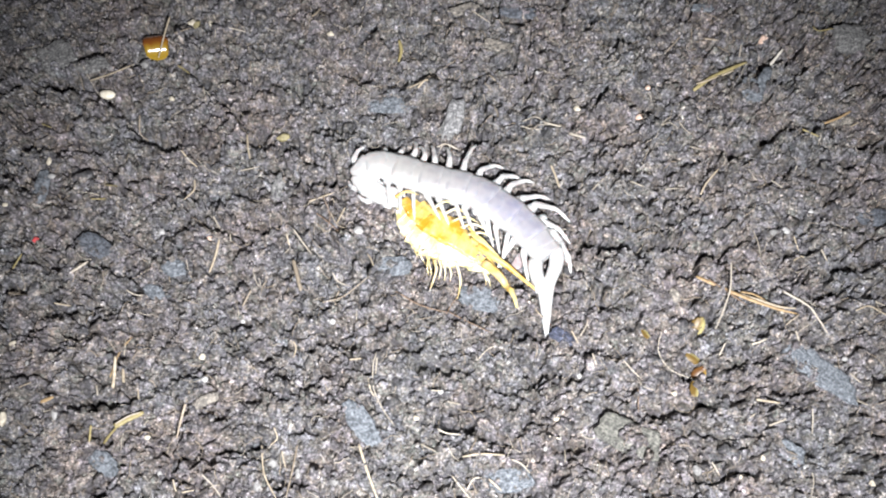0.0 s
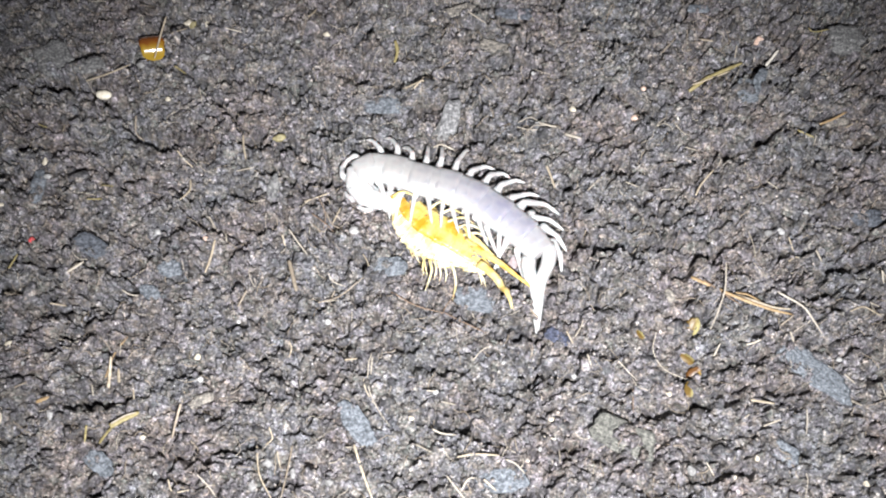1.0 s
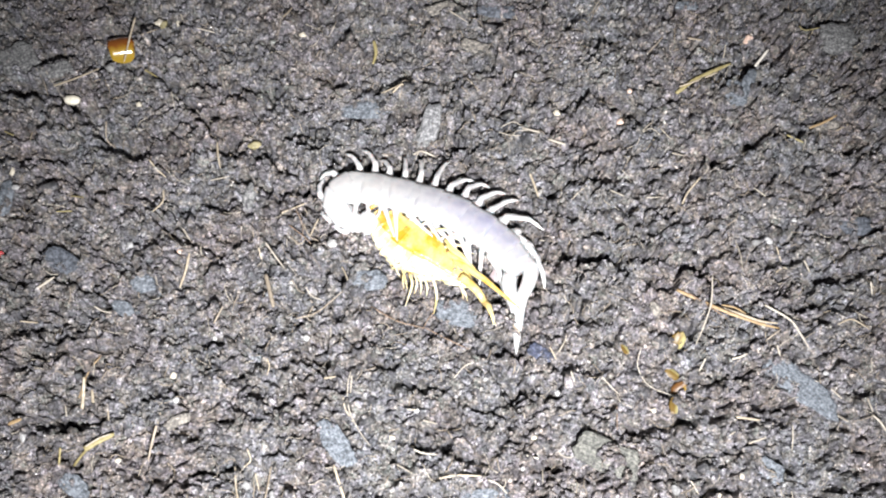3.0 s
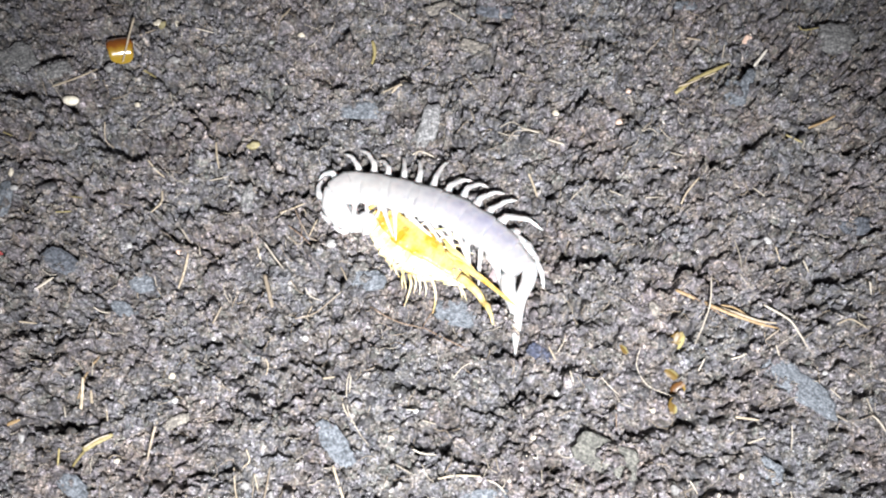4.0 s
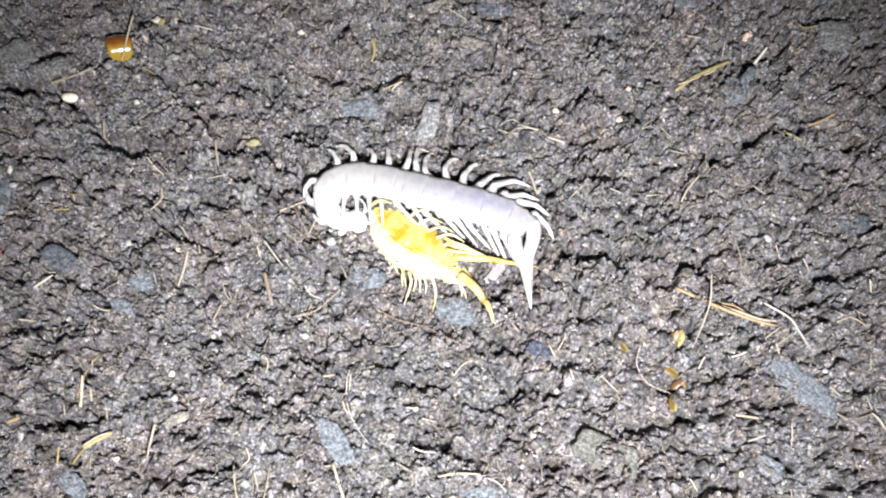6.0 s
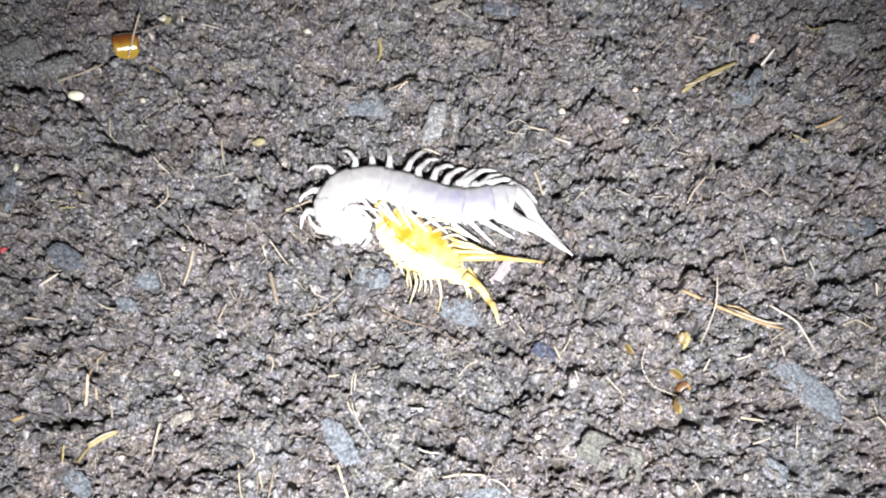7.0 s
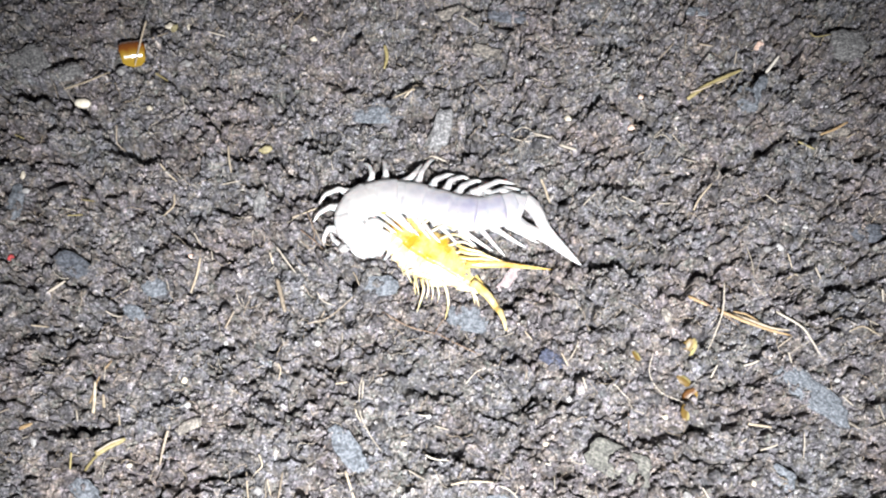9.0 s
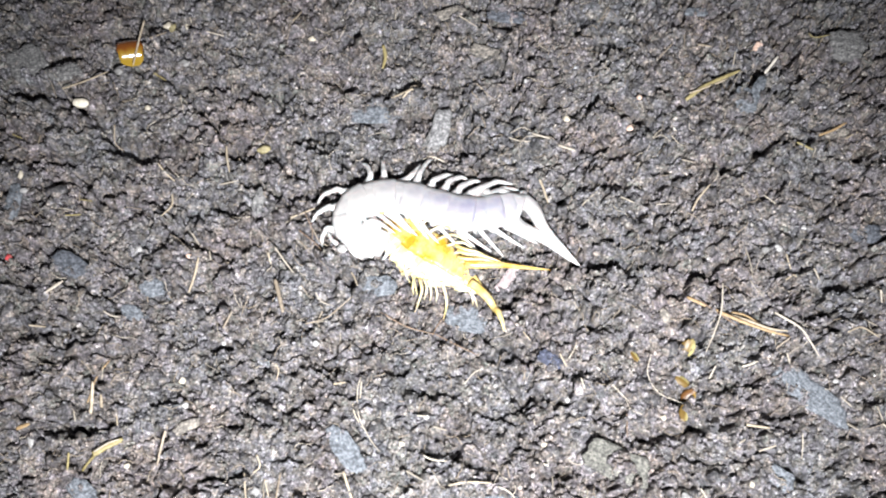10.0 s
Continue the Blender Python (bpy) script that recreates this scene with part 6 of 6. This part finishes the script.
pebble(-0.0691, -0.0281, 0.82, 0.87, 0, WHITE, "small white grain on dark soil")
pebble(-0.1442, -0.0621, 1.42, 2.34, 0, CREAM, "cream pebble on dark soil")
pebble(-0.1469, -0.0350, 1.80, 1.04, 5, CREAM, "cream oval seed-like grain")
pebble(-0.1401, -0.0424, 1.13, 1.03, 0, WHITE, "white grit grain on dark soil")
pebble(-0.1288, -0.0599, 0.95, 2.01, 10, WHITE, "white angular flake on dark soil")
pebble(-0.0917, -0.0800, 0.77, 0.82, 0, WHITE, "small white grain on dark soil")
pebble(-0.0427, 0.0877, 1.31, 0.99, 0, CREAM, "cream grit grain on dark soil")
pebble(-0.1200, 0.0965, 0.95, 0.80, 0, WHITE, "small white grain on dark soil")
pebble(-0.0976, 0.0959, 1.89, 1.60, 0, CREAM, "cream crumb on dark soil")
pebble(-0.0910, 0.0964, 0.95, 1.80, 0, CREAM, "pale crumb on dark soil")
pebble(-0.1018, 0.0600, 1.09, 0.96, 0, CREAM, "cream grain on dark soil")
pebble(0.0390, 0.0519, 1.08, 1.14, 0, CREAM, "cream grain on dark soil")
pebble(0.0742, 0.0504, 1.26, 1.14, 0, ROSE, "rosy grain on dark soil")
pebble(-0.0826, 0.0025, 1.02, 0.90, 0, ROSE, "rosy grit grain on dark soil")
pebble(0.1077, 0.0315, 1.41, 1.12, 0, WHITE, "white grit grain on dark soil")
pebble(0.1324, 0.0108, 1.03, 0.91, 0, WHITE, "white grain on dark soil")
pebble(0.1257, 0.0848, 1.68, 1.18, 20, ROSE, "pale orange grain on dark soil")
pebble(0.1171, 0.0021, 1.70, 1.08, 15, PALECRUMB, "pale angular grit on dark soil")
pebble(0.1220, 0.0029, 1.02, 1.62, 40, WHITE, "pale grit flake on dark soil")
pebble(0.0512, 0.0547, 1.26, 1.15, 0, CREAM, "cream grain on dark soil")
pebble(-0.1140, -0.0092, 0.84, 0.71, 0, CREAM, "cream grain on dark soil")
pebble(-0.1418, 0.0271, 1.41, 0.93, 0, WHITE, "white grit on dark soil")
pebble(-0.1433, 0.0328, 0.88, 1.50, 0, CREAM, "yellowish crumb on dark soil")
pebble(-0.1136, 0.0751, 1.67, 1.37, 0, PALECRUMB, "pale crumb beside shell")
pebble(-0.0558, -0.0770, 1.55, 1.48, 20, PALECRUMB, "whitish crumb on dark soil")
pebble(-0.0602, -0.0844, 1.38, 1.30, 0, PALECRUMB, "pale crumb on dark soil")
pebble(0.0637, 0.0615, 0.91, 0.96, 0, WHITE, "small white grain on dark soil")
pebble(0.1354, -0.0438, 0.97, 0.85, 0, WHITE, "white grain on dark soil")
pebble(0.0802, -0.0812, 1.38, 1.63, 20, PALECRUMB, "pale quartz crumb on dark soil")
pebble(0.1018, -0.0774, 0.77, 0.98, 0, CREAM, "cream crumb on dark soil")
pebble(-0.1556, 0.0145, 1.04, 0.73, 0, CREAM, "cream grit on dark soil")
pebble(-0.1659, 0.0631, 1.46, 0.77, 0, WHITE, "white grit on dark soil")
pebble(-0.0894, 0.0776, 2.23, 1.38, 0, PALECRUMB, "pale crumb on dark soil")
pebble(-0.0359, -0.0829, 1.38, 1.30, 0, PALECRUMB, "whitish crumb on dark soil")
pebble(-0.1003, 0.0054, 1.20, 0.91, 0, WHITE, "white grit on dark soil")
pebble(0.0367, 0.0694, 0.73, 0.78, 0, WHITE, "small white grain on dark soil")
pebble(-0.0218, 0.0764, 0.74, 0.78, 0, WHITE, "small white grain on dark soil")
pebble(-0.0120, 0.0660, 0.73, 0.78, 0, WHITE, "small white grain on dark soil")
pebble(0.0781, 0.0618, 1.09, 0.96, 0, ROSE, "rosy grain on dark soil")
pebble(-0.0472, -0.0807, 0.92, 1.63, 0, PALECRUMB, "pale crumb on dark soil")
pebble(0.0951, -0.0827, 0.61, 0.65, 0, CREAM, "small cream grain on dark soil")
pebble(0.1361, -0.0855, 0.92, 0.97, 0, CREAM, "yellowish crumb on dark soil")
pebble(0.0323, -0.0735, 0.62, 0.66, 0, WHITE, "white grain on dark soil")
pebble(0.0216, -0.0440, 0.64, 0.68, 0, WHITE, "white grain on dark soil")
# beetle shell shards
husk(-0.1098, 0.0823, 5.2, 9.4, 14, (6, 10), 165, AMBER, "glossy amber brown beetle shell fragment with a bright highlight", rise=0.0008, bulge=0.035, ragged=0.10)
husk(0.0864, -0.0316, 3.1, 6.2, 70, (14, -30), 150, HONEY, "small honey coloured shell fragment with a brown base", point=0.4)
husk(0.0831, -0.0435, 2.4, 5.2, 150, (20, -12), 130, HONEY, "yellow curled shell shard on soil", point=0.35)
husk(0.0863, -0.0475, 2.8, 5.2, 40, (10, -20), 140, RUSSET, "brown glossy shell shard on soil", point=0.4)
husk(0.0828, -0.0540, 2.2, 6.0, 82, (22, 12), 130, HONEY, "small brown and yellow shell shard on soil", point=0.4)
husk(0.0683, -0.0352, 1.7, 4.4, 120, (10, 20), 100, HONEY, "dull orange shell scrap on soil", point=0.5)
# pale pink flake that the tail uncovers
chip(0.0283, -0.0052, 14.5, 3.8, 48, PINK, "pale pink flake of skin lying beside the cast skin", thick=0.8, name="skin_flake", cat="skin flake", point=0.45, sink=0.3)
pebble(-0.0583, 0.0424, 2.4, 1.5, 20, DULL, "dull yellowish dry crumb on soil")
pebble(-0.0960, 0.0949, 1.8, 1.2, 60, DULL, "pale yellowish crumb by a shell fragment")
pebble(-0.0607, -0.0202, 0.9, 0.8, 0, ROSE, "tiny orange crumb on soil")
pebble(0.1247, 0.0837, 1.2, 0.9, 30, ROSE, "pale orange crumb on soil")
pebble(-0.1268, 0.0628, 3.1, 1.9, -5, IVORY, "smooth cream oval grain beside a cleft", rough=0.10, height=0.85, lift=0.0034)
# pale clod behind the animal's back with a bleached stalk at its foot
chip(0.0048, 0.0498, 17, 7.0, 78, ASH, "pale grey crumbly clod among dark soil", thick=2.2, name="pale_clod", cat="clod", sink=0.45)
straw([(-0.0015, 0.0376), (0.0014, 0.0394), (0.0062, 0.0380)], 0.7, PALE, "short bleached stalk at a clod's foot")
straw([(-0.0087, 0.0602), (-0.0062, 0.0627), (-0.0041, 0.0629)], 0.7, STRAW, "small bent pale straw on soil")


# ---- loose crumbs, grit and hair roots, too many to count ----
def scatter(name, count, sizes, mat, label, cat, level=1, seed=3, flat=0.75, sunk=0.35, smooth=False):
    r = np.random.default_rng(seed)
    shapes = []
    for k in range(14):
        v, f = lump((1, 1, 1), k + seed, level, 0.5 if level == 1 else 0.8)
        shapes.append((np.array(v), np.array(f)))
    verts, faces, base = [], [], 0
    xs, ys = r.uniform(X0 + 0.004, X1 - 0.004, count), r.uniform(Y0 + 0.004, Y1 - 0.004, count)
    rad = sizes[0] * (sizes[1] / sizes[0]) ** r.random(count) ** 1.8
    for x, y, s in zip(xs, ys, rad):
        v, f = shapes[r.integers(len(shapes))]
        turn = Euler(r.uniform(0, 6.28, 3)).to_matrix()
        v = (v * np.array([1, r.uniform(0.6, 1), r.uniform(0.5, flat)])) @ np.array(turn) * s
        verts.append(v + (x, y, zg(x, y) + s * (0.6 - sunk)))
        faces.append(f + base)
        base += len(v)
    verts, faces = np.vstack(verts), np.vstack(faces)
    me = bpy.data.meshes.new(name)
    me.vertices.add(len(verts))
    me.vertices.foreach_set("co", verts.ravel())
    me.loops.add(faces.size)
    me.loops.foreach_set("vertex_index", faces.ravel().astype(np.int32))
    me.polygons.add(len(faces))
    me.polygons.foreach_set("loop_start", np.arange(len(faces)) * 3)
    me.polygons.foreach_set("loop_total", np.full(len(faces), 3))
    me.update()
    me.polygons.foreach_set("use_smooth", np.full(len(faces), smooth))
    me.materials.append(mat)
    return tagged(new(name, me), label, cat, kind="stuff")


scatter("soil_clods", 3300, (0.0011, 0.0030), CRUMB, "larger dark soil clods on the surface", "soil", 2, 21, 0.7, 0.75, True)
scatter("soil_crumbs", 44000, (0.00028, 0.0015), CRUMB, "loose dark soil crumbs of many sizes", "soil", 1, 3)
# white grains: partly sand, partly glints of the soil put into colour
scatter("sand_grains", 5500, (0.00014, 0.00040), WHITE, "tiny scattered white sand grains and painted glints", "sand", 1, 5, 0.9, 0.2)
scatter("wet_quartz_grains", 8000, (0.00015, 0.00042), GLASSY, "tiny wet glinting quartz grains in soil", "sand", 1, 8, 0.95, 0.15, True)


def clods(count, seed):
    """Single clods that can be picked up, each an object on one of a few shared meshes."""
    r = np.random.default_rng(seed)
    ground = bpy.data.objects["ground"]
    shapes = []
    for k in range(24):
        size = 0.0014 * (0.0034 / 0.0014) ** (k / 23) ** 1.5
        shapes.append(mesh("clod", *lump((size, 0.8 * size, 0.6 * size), 40 + k, 2, 0.8), CLOD))
    for k in range(count):
        x, y = r.uniform(-0.165, 0.175), r.uniform(-0.092, 0.115)
        ob = part("clod", shapes[k % 24], ground)
        ob.matrix_basis = pose(x, y, zg(x, y) - 0.0003, *r.uniform(-25, 25, 2), r.uniform(0, 360))


def hair_roots(count, seed, mat):
    r = np.random.default_rng(seed)
    verts, faces = [], []
    for _ in range(count):
        x, y = r.uniform(X0 + 0.01, X1 - 0.01), r.uniform(Y0 + 0.01, Y1 - 0.01)
        a, size = r.uniform(0, 6.28), r.uniform(0.002, 0.008)
        pts, z = [], []
        for k in range(7):
            pts.append((x, y))
            z.append(ztop(x, y, 0.0006))
            a += r.normal(0, 0.35)
            x, y = x + math.cos(a) * size / 6, y + math.sin(a) * size / 6
        z = np.polyval(np.polyfit(range(7), z, 2), range(7)) + 0.0003
        v, f = tube([(p[0], p[1], h) for p, h in zip(pts, z)], np.linspace(1, 0.5, 7) * r.uniform(0.00009, 0.0002), 4)
        faces += [tuple(i + len(verts) for i in q) for q in f]
        verts += v
    ob = new("root_hairs", mesh("root_hairs", verts, faces, mat))
    tagged(ob, "fine pale rootlets scattered through the soil", "roots", kind="stuff")


hair_roots(900, 9, TAN)
hair_roots(500, 19, PALE)
clods(290, 77)


def motions():
    for ob, rows in CENTIPEDE_MOVES + SKIN_MOVES:
        walk(ob, rows)


motions()
